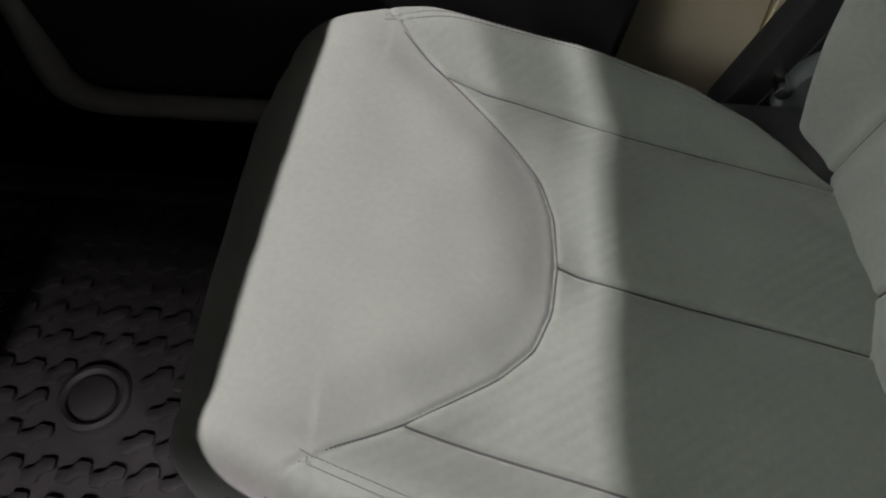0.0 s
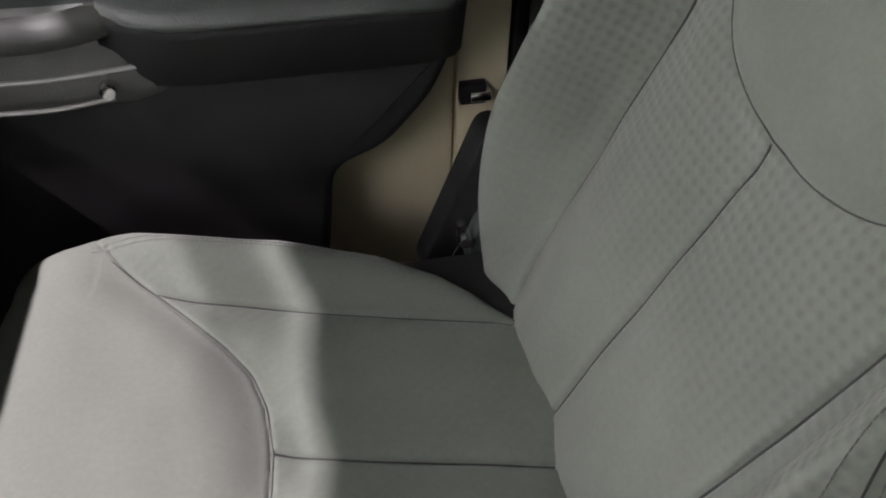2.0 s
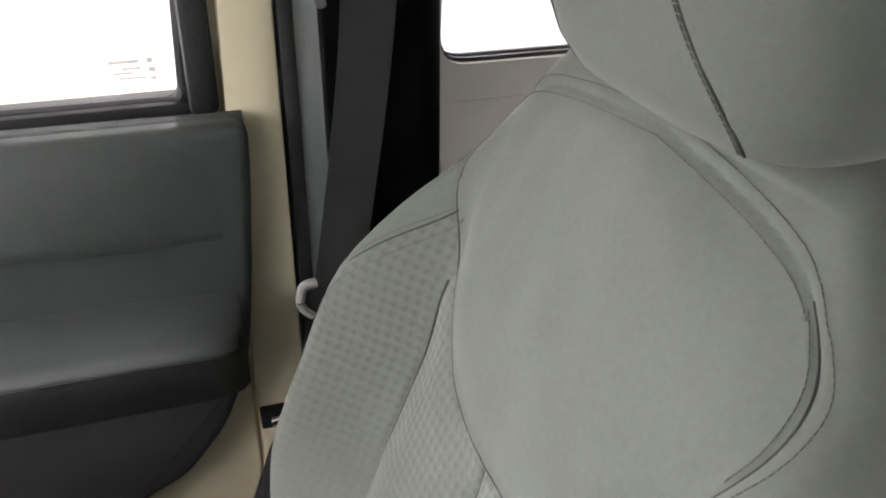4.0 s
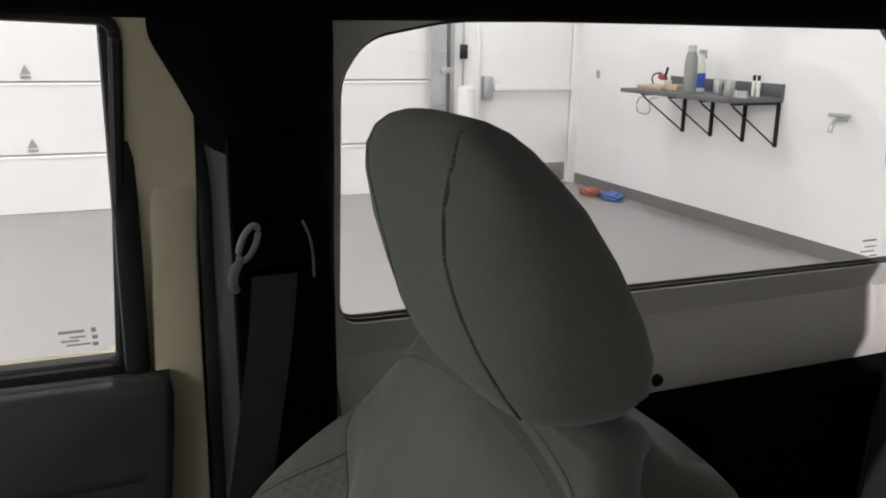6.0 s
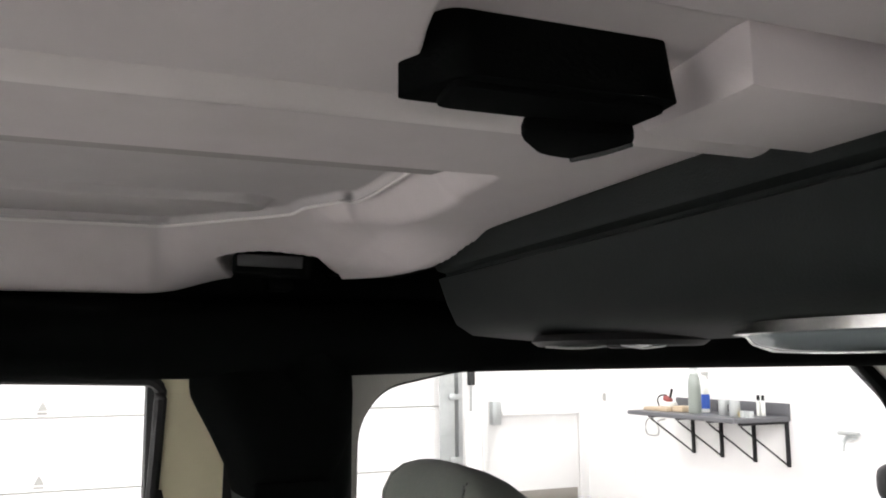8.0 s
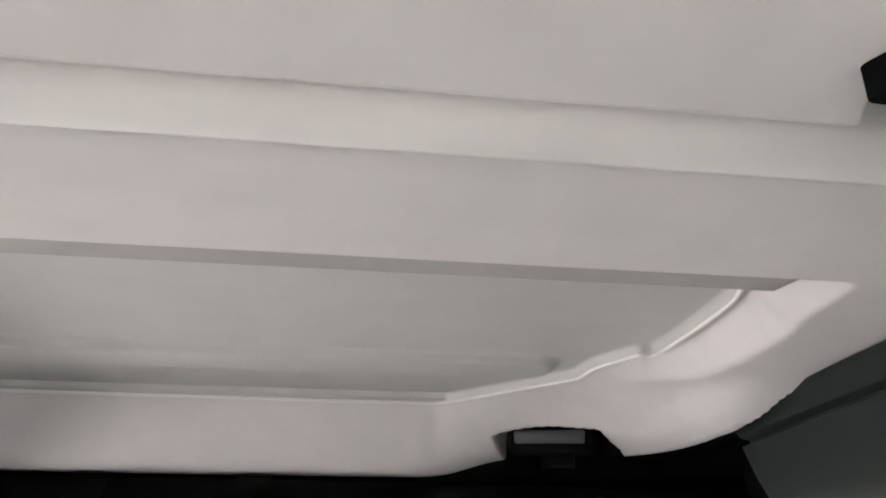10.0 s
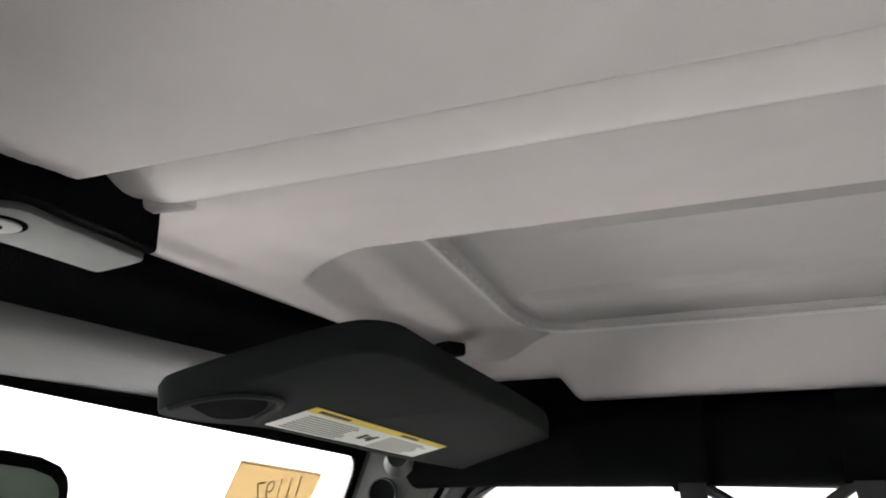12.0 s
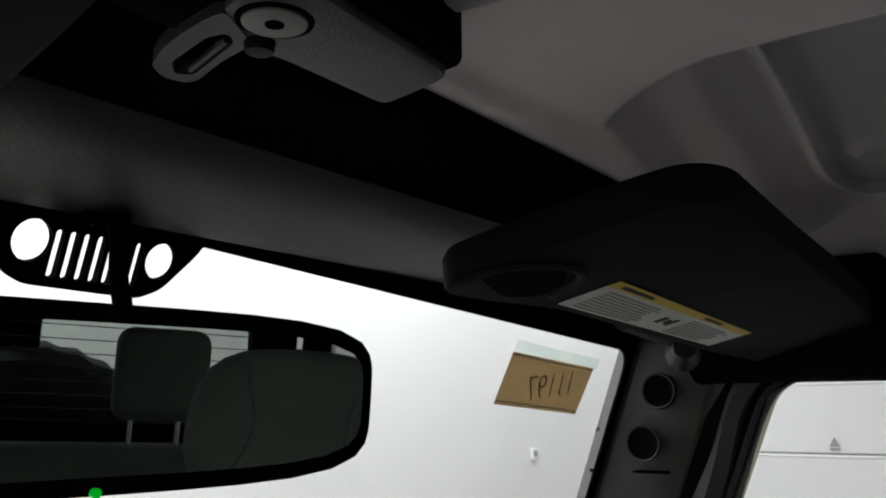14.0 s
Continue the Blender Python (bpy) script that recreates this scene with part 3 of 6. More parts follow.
for x, z, w in ((-0.90, 1.105, 0.66), (-1.2, 1.10, 0.64), (-1.6, 1.08, 0.60), (-1.95, 1.05, 0.55), (-2.05, 1.00, 0.53)):
    top = [(x, w * k, z - 0.05 * abs(k) ** 4) for k in np.linspace(-1, 1, 17)]
    bounce_hood.append(top + [(x, w, 0.80), (x, -w, 0.80)])
part("bonnet", loft(bounce_hood), HARDTOP, None, "unseen pale bonnet added to bounce light onto the roof", 40, category="bonnet", kind="structure")
part("tunnel", prism(rounded([(-0.10, 0.471), (0.10, 0.471), (0.085, 0.60), (-0.085, 0.60)], 0.03), "x", -0.99, 0.6), CARPET, None, "black carpeted transmission tunnel", category="tunnel", kind="structure")

WSZ, WSX, WSK = 1.61, -0.625, 0.37


def ws(y, z, off=0.0):
    """A point of the windscreen, off metres towards the cabin."""
    return (WSX + WSK * (z - WSZ) + off * 0.94, y, z - off * 0.35)


def side(z):
    """How far the side glass stands from the middle at a height."""
    return 0.738 - 0.10 * (z - 1.2)


for s in (1, -1):
    # rocker and door sill with its painted flange and rubber seal
    sill = prism([(s * 0.645, 0.471), (s * 0.706, 0.471), (s * 0.706, 0.56), (s * 0.69, 0.565), (s * 0.655, 0.545)], "x", -1.0, 0.55)
    part("door_sill", sill, BLACK, None, "black covered door sill", 20, category="sill", kind="structure")
    seal = tube([(-0.10, s * 0.630, 0.600), (-0.25, s * 0.630, 0.610), (-0.424, s * 0.630, 0.610), (-0.518, s * 0.630, 0.608), (-0.594, s * 0.630, 0.611), (-0.625, s * 0.630, 0.630), (-0.637, s * 0.633, 0.668), (-0.66, s * 0.65, 0.78), (-0.70, s * 0.665, 0.95)], [0.012, 0.013, 0.0135, 0.0135, 0.0145, 0.017, 0.017, 0.012, 0.010], 12)
    part("door_opening_flange", seal, LATCHPALE, None, "grey covered flange round the foot of the door opening", 60, category="flange", kind="structure")
    part("kick_panel", span((-1.0, s * 0.70 - 0.015, 0.472), (-0.70, s * 0.70 + 0.015, 1.10)), CARPET, None, "dark kick panel", 0, category="panel", kind="structure")
    # windscreen pillar
    pil = []
    for z in (1.05, 1.2, 1.35, 1.45, 1.53, 1.585, 1.625, 1.66):
        x0 = ws(0, z)[0]
        w = 0.085 + (0.05 * sstep(1.56, 1.66, z))
        pil.append([(x0 - 0.03, s * 0.735, z), (x0 - 0.02, s * 0.672, z), (x0 + 0.01, s * 0.662, z), (x0 + w - 0.02, s * 0.675, z), (x0 + w, s * 0.69, z), (x0 + w + 0.005, s * 0.735, z)])
    pillar = part("windscreen_pillar", loft(pil), GREYTRIM, None, "grey plastic windscreen pillar trim with two round holes", 25, category="pillar", kind="structure")
    # no openings are cut: black discs paint the dark of the two holes
    for hx, hz in ((0.062, 1.557), (0.062, 1.504)):
        cx = ws(0, hz)[0] + hx - 0.02
        part("hole", cylinder((cx, s * 0.668, hz), (cx, s * 0.663, hz), 0.0165, sides=28), BLACK, pillar, "flat black disc for the shaded round hole")
        ring = bmesh.new()
        loft([[(cx + r * math.cos(a), s * d, hz + r * math.sin(a)) for a in (2 * math.pi * k / 28 for k in range(28))] for r, d in ((0.0165, 0.667), (0.0165, 0.6615), (0.0175, 0.6610), (0.0185, 0.667))], bm=ring, caps=False)
        part("rim", ring, PILLARTRIM, pillar)
    part("joint", tube([(ws(0, 1.475)[0] - 0.01, s * 0.665, 1.475), (ws(0, 1.475)[0] + 0.075, s * 0.674, 1.475)], 0.0018, 6, step=1), BLACK, pillar, "thin dark joint line")
    seal = tube([(-0.47, s * 0.70, 1.585), (-0.515, s * 0.70, 1.56), (-0.55, s * 0.70, 1.48), (-0.60, s * 0.70, 1.33), (-0.66, s * 0.70, 1.15)], [0.016, 0.022, 0.022, 0.022, 0.022], 12)
    part("pillar_seal", seal, RUBBER, None, "black rubber door seal along the pillar", category="seal", kind="structure")
    # padded side bar over the door, and the hoop behind the seat
    bar = tube([(-0.56, s * 0.665, 1.605), (-0.50, s * 0.665, 1.606), (-0.30, s * 0.665, 1.604), (0.05, s * 0.662, 1.602), (0.22, s * 0.655, 1.602), (0.55, s * 0.655, 1.606), (1.15, s * 0.65, 1.606)], 0.043, 20)
    part("padded_side_bar", bar, BLACK, None, "black padded roll bar tube above the door", category="roll bar", kind="structure")
    hoop = tube([(0.245, s * 0.665, 1.62), (0.252, s * 0.662, 1.50), (0.253, s * 0.655, 1.30), (0.254, s * 0.65, 1.05), (0.256, s * 0.65, 0.55)], [0.05, 0.046, 0.040, 0.039, 0.039], 16)
    part("roll_bar_hoop", hoop, BLACK, None, "black padded roll bar upright behind the door", category="roll bar", kind="structure")
    trim_rings, levels = [], np.array(((0.56, 0.172, 0.30, 0.60), (0.9, 0.172, 0.262, 0.602), (1.1, 0.172, 0.248, 0.602), (1.3, 0.172, 0.248, 0.606), (1.40, 0.174, 0.256, 0.610), (1.46, 0.165, 0.27, 0.612), (1.50, 0.150, 0.284, 0.618), (1.55, 0.128, 0.288, 0.642), (1.62, 0.11, 0.29, 0.668)))
    for z in np.linspace(0.56, 1.635, 60):
        x0, x1, d = (float(np.mean([np.interp(z + dz, levels[:, 0], levels[:, c]) for dz in (-0.04, -0.02, 0, 0.02, 0.04)])) for c in (1, 2, 3))
        ring = rounded([(x0, 0.735 - 0.1 * max(z - 1.2, 0)), (x0, d + 0.05), (x0 + 0.028, d), (x1, d), (x1, 0.735 - 0.1 * max(z - 1.2, 0))], 0.018, 4)
        trim_rings.append([(p[0], s * p[1], z) for p in ring])
    part("belt_pillar_trim", loft(trim_rings), PILLARTRIM, None, "dark plastic trim of the belt pillar", 75, category="pillar", kind="structure")
    pad_rings = []
    for z, grow in ((1.430, -0.004), (1.436, 0.002), (1.46, 0.006), (1.50, 0.012), (1.54, 0.016), (1.58, 0.016), (1.632, 0.012)):
        x0, x1, d = (float(np.interp(z, levels[:, 0], levels[:, c])) for c in (1, 2, 3))
        ring = rounded([(x0 - 0.4 * grow, 0.712), (x0 - grow, d + 0.045), (x0 + 0.022, d - grow), (x1 + 0.3 * grow, d - grow), (x1 + grow, 0.712)], 0.026, 5)
        pad_rings.append([(p[0], s * p[1], z) for p in ring])
    part("pillar_padding", loft(pad_rings), BLACK, None, "black padding round the head of the belt pillar", 60, category="padding", kind="structure")
    part("body_flange", span((0.158, min(s * 0.695, s * 0.74), 0.58), (0.174, max(s * 0.695, s * 0.74), 1.56), 0.003), RUBBER, None, "black rubber seal on the body flange", category="seal", kind="structure")
    part("belt_pillar_outer", span((0.157, min(s * 0.742, s * 0.775), 0.471), (0.307, max(s * 0.742, s * 0.775), 1.66)), PAINT, None, "beige painted outer belt pillar", 0, category="pillar", kind="structure")
    part("flange_strip", span((0.1745, min(s * 0.70, s * 0.74), 1.10), (0.1775, max(s * 0.70, s * 0.74), 1.50)), HARDTOP, None, "thin pale painted body edge", 0, category="trim", kind="structure")
    # hard top side with the quarter window
    outer = [(0.308, 1.10), (1.42, 1.10), (1.36, 1.72), (0.308, 1.72)]
    win = rounded([(0.318, 1.205), (1.315, 1.200), (1.272, 1.40), (1.225, 1.51), (1.14, 1.580), (0.45, 1.566), (0.347, 1.545), (0.316, 1.50)], 0.03, 5)
    shell = plate_with_holes(outer, [win], lambda u, v, w: (u, s * (side(v) - 0.012 + w), v), 0.04)
    wall = part("quarter_wall", shell, HARDTOP, None, "pale grey hard top side wall round the quarter window", 20, category="hard top", kind="structure")
    part("ledge", prism([(s * 0.734, 1.165), (s * 0.727, 1.165), (s * 0.720, 1.155), (s * 0.69, 1.10), (s * 0.69, 1.065), (s * 0.734, 1.06)], "x", 0.311, 1.40), HARDTOP, wall, smooth=30)
    part("rubber_plug", cylinder((0.765, s * 0.70, 1.085), (0.765, s * 0.684, 1.082), 0.009, sides=16, bevel=0.003), RUBBER, wall, "black rubber plug")
    gasket = bmesh.new()
    for d, r in ((-0.001, 0.0042), (0.012, 0.0050)):
        tube([(p[0], s * (side(p[1]) + d), p[1]) for p in win] + [(win[0][0], s * (side(win[0][1]) + d), win[0][1])], r, 6, step=1, bm=gasket)
    part("window_seal", gasket, RUBBER, wall, "thin black rubber seal")
    pane = plate_with_holes(win, [], lambda u, v, w: (u, s * (side(v) + w), v), 0.004)
    quarter = thing("window_1" if s > 0 else "window_4", (0.8, s * 0.73, 1.4), "clear quarter window of the hard top", "window", kind="structure")
    pane = part("pane", pane, GLASS, quarter, smooth=0)
    pane.visible_shadow = False
    for k, (u, v, w, h) in enumerate(((1.19, 1.240, 0.03, 0.003), (1.195, 1.230, 0.025, 0.002), (1.19, 1.222, 0.03, 0.002), (1.205, 1.214, 0.016, 0.002))):
        part("print_bar", span((u - w / 2, s * (side(v) - 0.003) - 0.0005, v), (u + w / 2, s * (side(v) - 0.003) + 0.0005, v + h)), ETCH, quarter, smooth=0)
    part("lower_quarter_trim", span((0.37, min(s * 0.62, s * 0.72), 0.471), (1.40, max(s * 0.62, s * 0.72), 1.062), 0.02), BLACK, None, "black lower quarter trim", category="panel", kind="structure")
    part("rear_pillar", prism(rounded([(1.12, 1.575), (1.21, 1.50), (1.25, 1.40), (1.295, 1.20), (1.295, 1.07), (1.41, 1.07), (1.38, 1.66), (1.12, 1.66)], 0.03), "y", *sorted((s * 0.695, s * 0.722)), 0.004), BLACK, None, "black padded rear pillar", category="pillar", kind="structure")

# tail: gate, rear window and its frame
tail = plate_with_holes([(-0.70, 0.471), (0.70, 0.471), (0.70, 1.10), (0.66, 1.72), (-0.66, 1.72), (-0.70, 1.10)], [rounded([(-0.58, 1.19), (0.58, 1.19), (0.54, 1.60), (-0.54, 1.60)], 0.05, 6)], lambda u, v, w: (1.42 - 0.10 * (v - 1.1) + w, u, v), 0.05)
part("tail_wall", tail, BLACK, None, "black trimmed tail wall round the rear window", 20, category="tail wall", kind="structure")
rear = thing("window_3", (1.44, 0, 1.4), "rear window with thin heating wires", "window", kind="structure")
pane = part("pane", plate_with_holes(rounded([(-0.58, 1.19), (0.58, 1.19), (0.54, 1.60), (-0.54, 1.60)], 0.05, 6), [], lambda u, v, w: (1.43 - 0.10 * (v - 1.1) + w, u, v), 0.004), GLASS, rear, smooth=0)
pane.visible_shadow = False
for k in range(11):
    z = 1.22 + 0.034 * k
    part("heating_wire", span((1.424 - 0.1 * (z - 1.1), -0.55, z), (1.426 - 0.1 * (z - 1.1), 0.55, z + 0.0025)), INK, rear, smooth=0)

# windscreen
screen = thing("window_2", ws(0, 1.4), "clear windscreen with a black printed edge", "windscreen", kind="structure")
put_ws = lambda u, v, w: ws(u, v, w)
pane = part("pane", plate_with_holes(rounded([(-0.69, 1.13), (0.69, 1.13), (0.69, 1.645), (-0.69, 1.645)], 0.01, 3), [], put_ws, -0.005), GLASS, screen, smooth=0)
pane.visible_shadow = False
edge_in = rounded([(-0.65, 1.17), (0.65, 1.17), (0.652, 1.598), (0.085, 1.627), (-0.085, 1.627), (-0.652, 1.598)], 0.025, 5)
edge = plate_with_holes([(-0.70, 1.12), (0.70, 1.12), (0.70, 1.65), (-0.70, 1.65)], [edge_in], put_ws, 0.003)
part("printed_edge", edge, BLACK, screen, "black ceramic edge print", 0)
# printed emblem panel above the mirror: two discs and a row of slots left clear
holes = [circle(0.0105, 1.617, 0.0092), circle(0.0762, 1.6162, 0.0088)]
for k in range(7):
    y = 0.0224 + 0.00675 * k
    holes.append(rounded([(y - 0.0023, 1.6022), (y + 0.0023, 1.6022), (y + 0.0023, 1.6234), (y - 0.0023, 1.6234)], 0.0020, 3))
emblem = plate_with_holes(rounded([(-0.0085, 1.633), (-0.0055, 1.612), (0.001, 1.6025), (0.010, 1.5985), (0.068, 1.5975), (0.080, 1.603), (0.0955, 1.6215), (0.102, 1.633)], 0.004, 3), holes, put_ws, 0.0045)
part("printed_emblem_panel", emblem, BLACK, screen, "black printed panel with two discs and a row of slots", 0)

# header over the windscreen: black padded bar and grey trim
head = prism([(-0.480, 1.735), (-0.482, 1.698), (-0.487, 1.685), (-0.499, 1.6745), (-0.515, 1.667), (-0.522, 1.6628), (-0.5285, 1.6578), (-0.534, 1.6535), (-0.539, 1.66), (-0.539, 1.735)], "y", -0.66, 0.66)
part("header_bar", head, BLACK, None, "black padded header bar above the windscreen", 50, category="header", kind="structure")
lip = prism([(-0.5335, 1.6537), (-0.538, 1.6506), (-0.544, 1.6472), (-0.551, 1.6440), (-0.560, 1.6408), (-0.571, 1.6378), (-0.583, 1.6345), (-0.595, 1.6315), (-0.605, 1.6290), (-0.609, 1.6285), (-0.616, 1.632), (-0.622, 1.66), (-0.5395, 1.66)], "y", -0.66, 0.66)
part("header_trim", lip, HEADER, None, "grey satin trim along the top of the windscreen", 50, category="header trim", kind="structure")
cross = tube([(0.44, -0.62, 1.645), (0.44, 0.62, 1.645)], 0.035, 14, step=1)
part("roll_bar_cross", cross, BLACK, None, "black padded roll bar cross tube", category="roll bar", kind="structure")

# ---- roof panels ----
LINE_IN = [(-0.362, 0.190), (-0.372, 0.30), (-0.386, 0.43), (-0.394, 0.51), (-0.390, 0.575), (-0.370, 0.602), (-0.33, 0.608), (-0.10, 0.611), (0.05, 0.613), (0.085, 0.606), (0.135, 0.556), (0.180, 0.509), (0.191, 0.495), (0.1935, 0.478), (0.196, 0.460), (0.207, 0.437), (0.216, 0.420), (0.220, 0.415), (0.228, 0.416), (0.233, 0.405), (0.236, 0.370), (0.236, 0.287), (0.228, 0.250), (0.226, 0.190)]
LINE_IN = [(p.x, p.y) for p in smooth_path([(a, b, 0) for a, b in LINE_IN], 4)]


def roof_height(x, y):
    """The underside of the passenger's roof panel; y from the middle seam outwards."""
    poly = LINE_IN
    d = near_line(x, y, poly + poly[:1])
    sign = np.where(inside(x, y, poly), -1, 1)
    d = d * sign
    d2 = near_line(x, y, poly)
    front = (1 - sstep(-0.372, -0.348, x)) * sstep(0.165, 0.185, y) * (1 - sstep(0.53, 0.60, y))
    reach = 0.036 + 0.022 * (1 - sstep(-0.40, -0.34, x))
    # in front the dish runs out in two steep faces with a flatter one between
    out = d / (0.75 + 1.0 * (np.clip(y, 0.2, 0.6) - 0.2))
    dish = sum(np.interp(out + e, [0.004, 0.040, 0.073, 0.106], [0.028, 0.0135, 0.0105, 0.0]) for e in (-0.004, 0.0, 0.004)) / 3
    z = 1.692 + 0.028 * (1 - sstep(0.004, reach, d)) * (1 - front) + front * dish + 0.005 * sstep(0.0, 0.005, d2) * (sign < 0)
    bead = 0.0045 * np.exp(-((d - 0.001) / 0.0024) ** 2)
    z = z - bead
    # the edge of the middle band stands sharp above the recess
    edge = 0.178 + 0.055 * np.clip((-0.365 - x) / 0.085, 0, 2) ** 1.6
    cut = sstep(-0.002, 0.007, y - edge)
    z = np.where(y < edge + 0.008, 1.692 * (1 - cut) + np.maximum(z, 1.692) * cut, z)
    # long embossed rib
    rib = near_line(x, y, [(-0.345, 0.487), (0.140, 0.487)])
    z = z - 0.0065 * (1 - sstep(0.021, 0.030, rib)) + 0.0012 * np.exp(-((rib - 0.033) / 0.004) ** 2)
    # outer rim drops down to the side bar, the front edge to the header
    z = np.where((y > 0.6) & (x > -0.34) & (x < 0.10), np.minimum(z, 1.7195), z)
    face = (1.7195 - z) * sstep(0.612, 0.618, y)
    z = z + face - 0.068 * sstep(0.612, 0.662, y) * (0.6 + 0.4 * sstep(-0.392, -0.362, x)) - 0.010 * sstep(-0.460, -0.483, x) * (1 - front)
    # towards the rear the rim widens and falls more gently
    wider = sstep(0.06, 0.20, x)
    rim = sstep(-0.02, 0.06, x) * sstep(0.33, 0.55, y) * (d > 0)
    z = z * (1 - rim) + rim * (1.7195 - bead - (0.068 - 0.020 * wider) * sstep(0.0, 0.05 + 0.085 * wider, d))
    # latch notch in the rim
    inner, left, right = 0.632 - 0.567 * (x - 0.139), 0.139 + 0.56 * (y - 0.632), 0.236 + 1.1 * (y - 0.577)
    z = z + 0.06 * sstep(-0.002, 0.004, y - inner) * sstep(0.0, 0.005, x - left) * (1 - sstep(-0.004, 0.002, x - right))
    # hollow for the latch at the front of the seam
    z = z + 0.008 * (1 - sstep(-0.435, -0.395, x)) * (1 - sstep(0.07, 0.11, y))
    # ridge beside the seam
    z = z + 0.010 * (1 - sstep(0.0, 0.016, y)) - 0.0125 * sstep(0.0, 0.038, y) * (1 - sstep(0.043, 0.051, y)) + 0.0032 * np.exp(-((y - 0.0515) / 0.0026) ** 2)
    # the front end closes level on the header
    level = sstep(-0.486, -0.452, x)
    z = np.where(y < 0.60, 1.688 + (z - 1.688) * level, z)
    # rear end rises to the sound bar
    z = z - 0.030 * sstep(0.25, 0.335, x) * sstep(0.36, 0.47, y) * (1 - rim)
    # along the cut-off rear corner a lip turns down
    away = x - rear_edge(y)
    lowered = np.minimum(z, 1.667 + 0.30 * np.clip(-0.010 - away, 0, 1))
    near = sstep(-0.06, -0.02, away) * sstep(0.262, 0.272, x) * sstep(0.40, 0.47, y)
    z = z * (1 - near) + lowered * near
    return np.where((x > 0.252) & (y > 0.40), np.maximum(z, 1.6665), z)


def rear_edge(y):
    """Where the panel ends behind: straight across, its outer corner rounded off."""
    return np.interp(y, [0.33, 0.37, 0.41, 0.45, 0.50, 0.535, 0.56, 0.578, 0.592, 0.602, 0.611, 0.62, 0.68], [0.352, 0.346, 0.333, 0.3245, 0.3225, 0.320, 0.3145, 0.307, 0.297, 0.287, 0.274, 0.263, 0.260])


xs = np.unique(np.r_[np.linspace(-0.487, 0.352, 350)])
ys = np.unique(np.r_[np.linspace(0.001, 0.672, 380)])
X, Y = np.meshgrid(xs, ys, indexing="ij")
Z = roof_height(X, Y)
# past the rear edge the sheet stands upright
past = X - rear_edge(Y)
Z = np.where(past > 0, roof_height(rear_edge(Y) - 0.0001, Y) + past * 0.9, Z)
X = np.minimum(X, rear_edge(Y) + np.clip(past, 0, 1) * 0.02)


def solid_sheet(name, x, y, z, top, mat, parent, label="", **tags):
    """A moulded underside with a plain top: one closed mesh."""
    r, c = z.shape
    pts = np.stack([x, y, z], -1).reshape(-1, 3).tolist()
    faces = [(i * c + j, (i + 1) * c + j, (i + 1) * c + j + 1, i * c + j + 1) for i in range(r - 1) for j in range(c - 1)]
    rim = [j for j in range(c)] + [i * c + c - 1 for i in range(1, r)] + [(r - 1) * c + j for j in range(c - 2, -1, -1)] + [i * c for i in range(r - 2, 0, -1)]
    first = len(pts)
    pts += [(pts[k][0], pts[k][1], top) for k in rim]
    k = len(rim)
    faces += [(rim[i], rim[(i + 1) % k], first + (i + 1) % k, first + i) for i in range(k)]
    faces.append(tuple(first + i for i in range(k)))
    me = bpy.data.meshes.new(name)
    me.from_pydata(pts, [], faces)
    me.polygons.foreach_set("use_smooth", [True] * len(faces))
    me.set_sharp_from_angle(angle=radians(60))
    me.materials.append(mat)
    ob = new(name, me)
    ob.parent = parent
    return tagged(ob, label, **tags)


panel = solid_sheet("roof_panel", X, Y, Z, 1.80, LINER, None, "pale grey moulded roof panel over the passenger with a darker grey recess", category="roof panel", kind="structure")
# the faces inside the recess take a darker, cooler grey
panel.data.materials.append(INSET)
panel.data.materials.append(RIDGELIT)
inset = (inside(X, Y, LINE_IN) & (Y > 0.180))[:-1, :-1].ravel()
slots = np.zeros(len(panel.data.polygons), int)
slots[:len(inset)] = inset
# ridge beside the seam, painted lighter as if catching light
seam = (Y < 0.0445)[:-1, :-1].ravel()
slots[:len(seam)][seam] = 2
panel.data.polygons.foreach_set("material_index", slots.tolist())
# added grey strip that paints the shade behind the band's edge
part("recess_shade_strip", prism([(0.1795, 1.6935), (0.207, 1.6965), (0.207, 1.70), (0.1795, 1.70)], "x", -0.270, 0.222), EDGESHADE, None, "grey strip painting the shade along the recess edge", category="trim", kind="structure")
# the lip is coloured whiter than its panel, to carry its bright lit line
lip_path = [(x, y, float(roof_height(np.array([x]), np.array([y]))[0]) + 0.0003) for x, y in LINE_IN[:-1]]
part("panel_lip", tube(lip_path, 0.0017, 8, step=1), LIPLIT, None, "thin raised lip round the roof panel recess", category="trim", kind="structure")
xs2, ys2 = np.unique(np.r_[np.linspace(-0.487, 0.352, 148), np.linspace(0.09, 0.16, 90), np.linspace(-0.455, -0.395, 50)]), np.unique(np.r_[np.linspace(-0.668, 0.004, 120), np.linspace(-0.11, 0.004, 100)])
X2, Y2 = np.meshgrid(xs2, ys2, indexing="ij")
Z2 = 1.676 + 0.010 * (1 - np.cos(np.clip((Y2 + 0.02) / 0.10, -1, 0) * math.pi)) / 2 + 0.004 * sstep(-0.004, 0.004, Y2)
hollow = np.interp(Y2, [-0.065, -0.052, -0.037, -0.018, 0.004], [-0.450, -0.430, -0.416, -0.411, -0.408])
notch = sstep(0.0, 0.005, X2 - 0.1145 - 3.2 * np.clip(Y2 + 0.085, 0, 1) ** 2) * sstep(-0.092, -0.084, Y2)
Z2 = Z2 + 0.013 * notch + 0.016 * (1 - sstep(-0.005, 0.0, X2 - hollow)) * sstep(-0.070, -0.060, Y2)
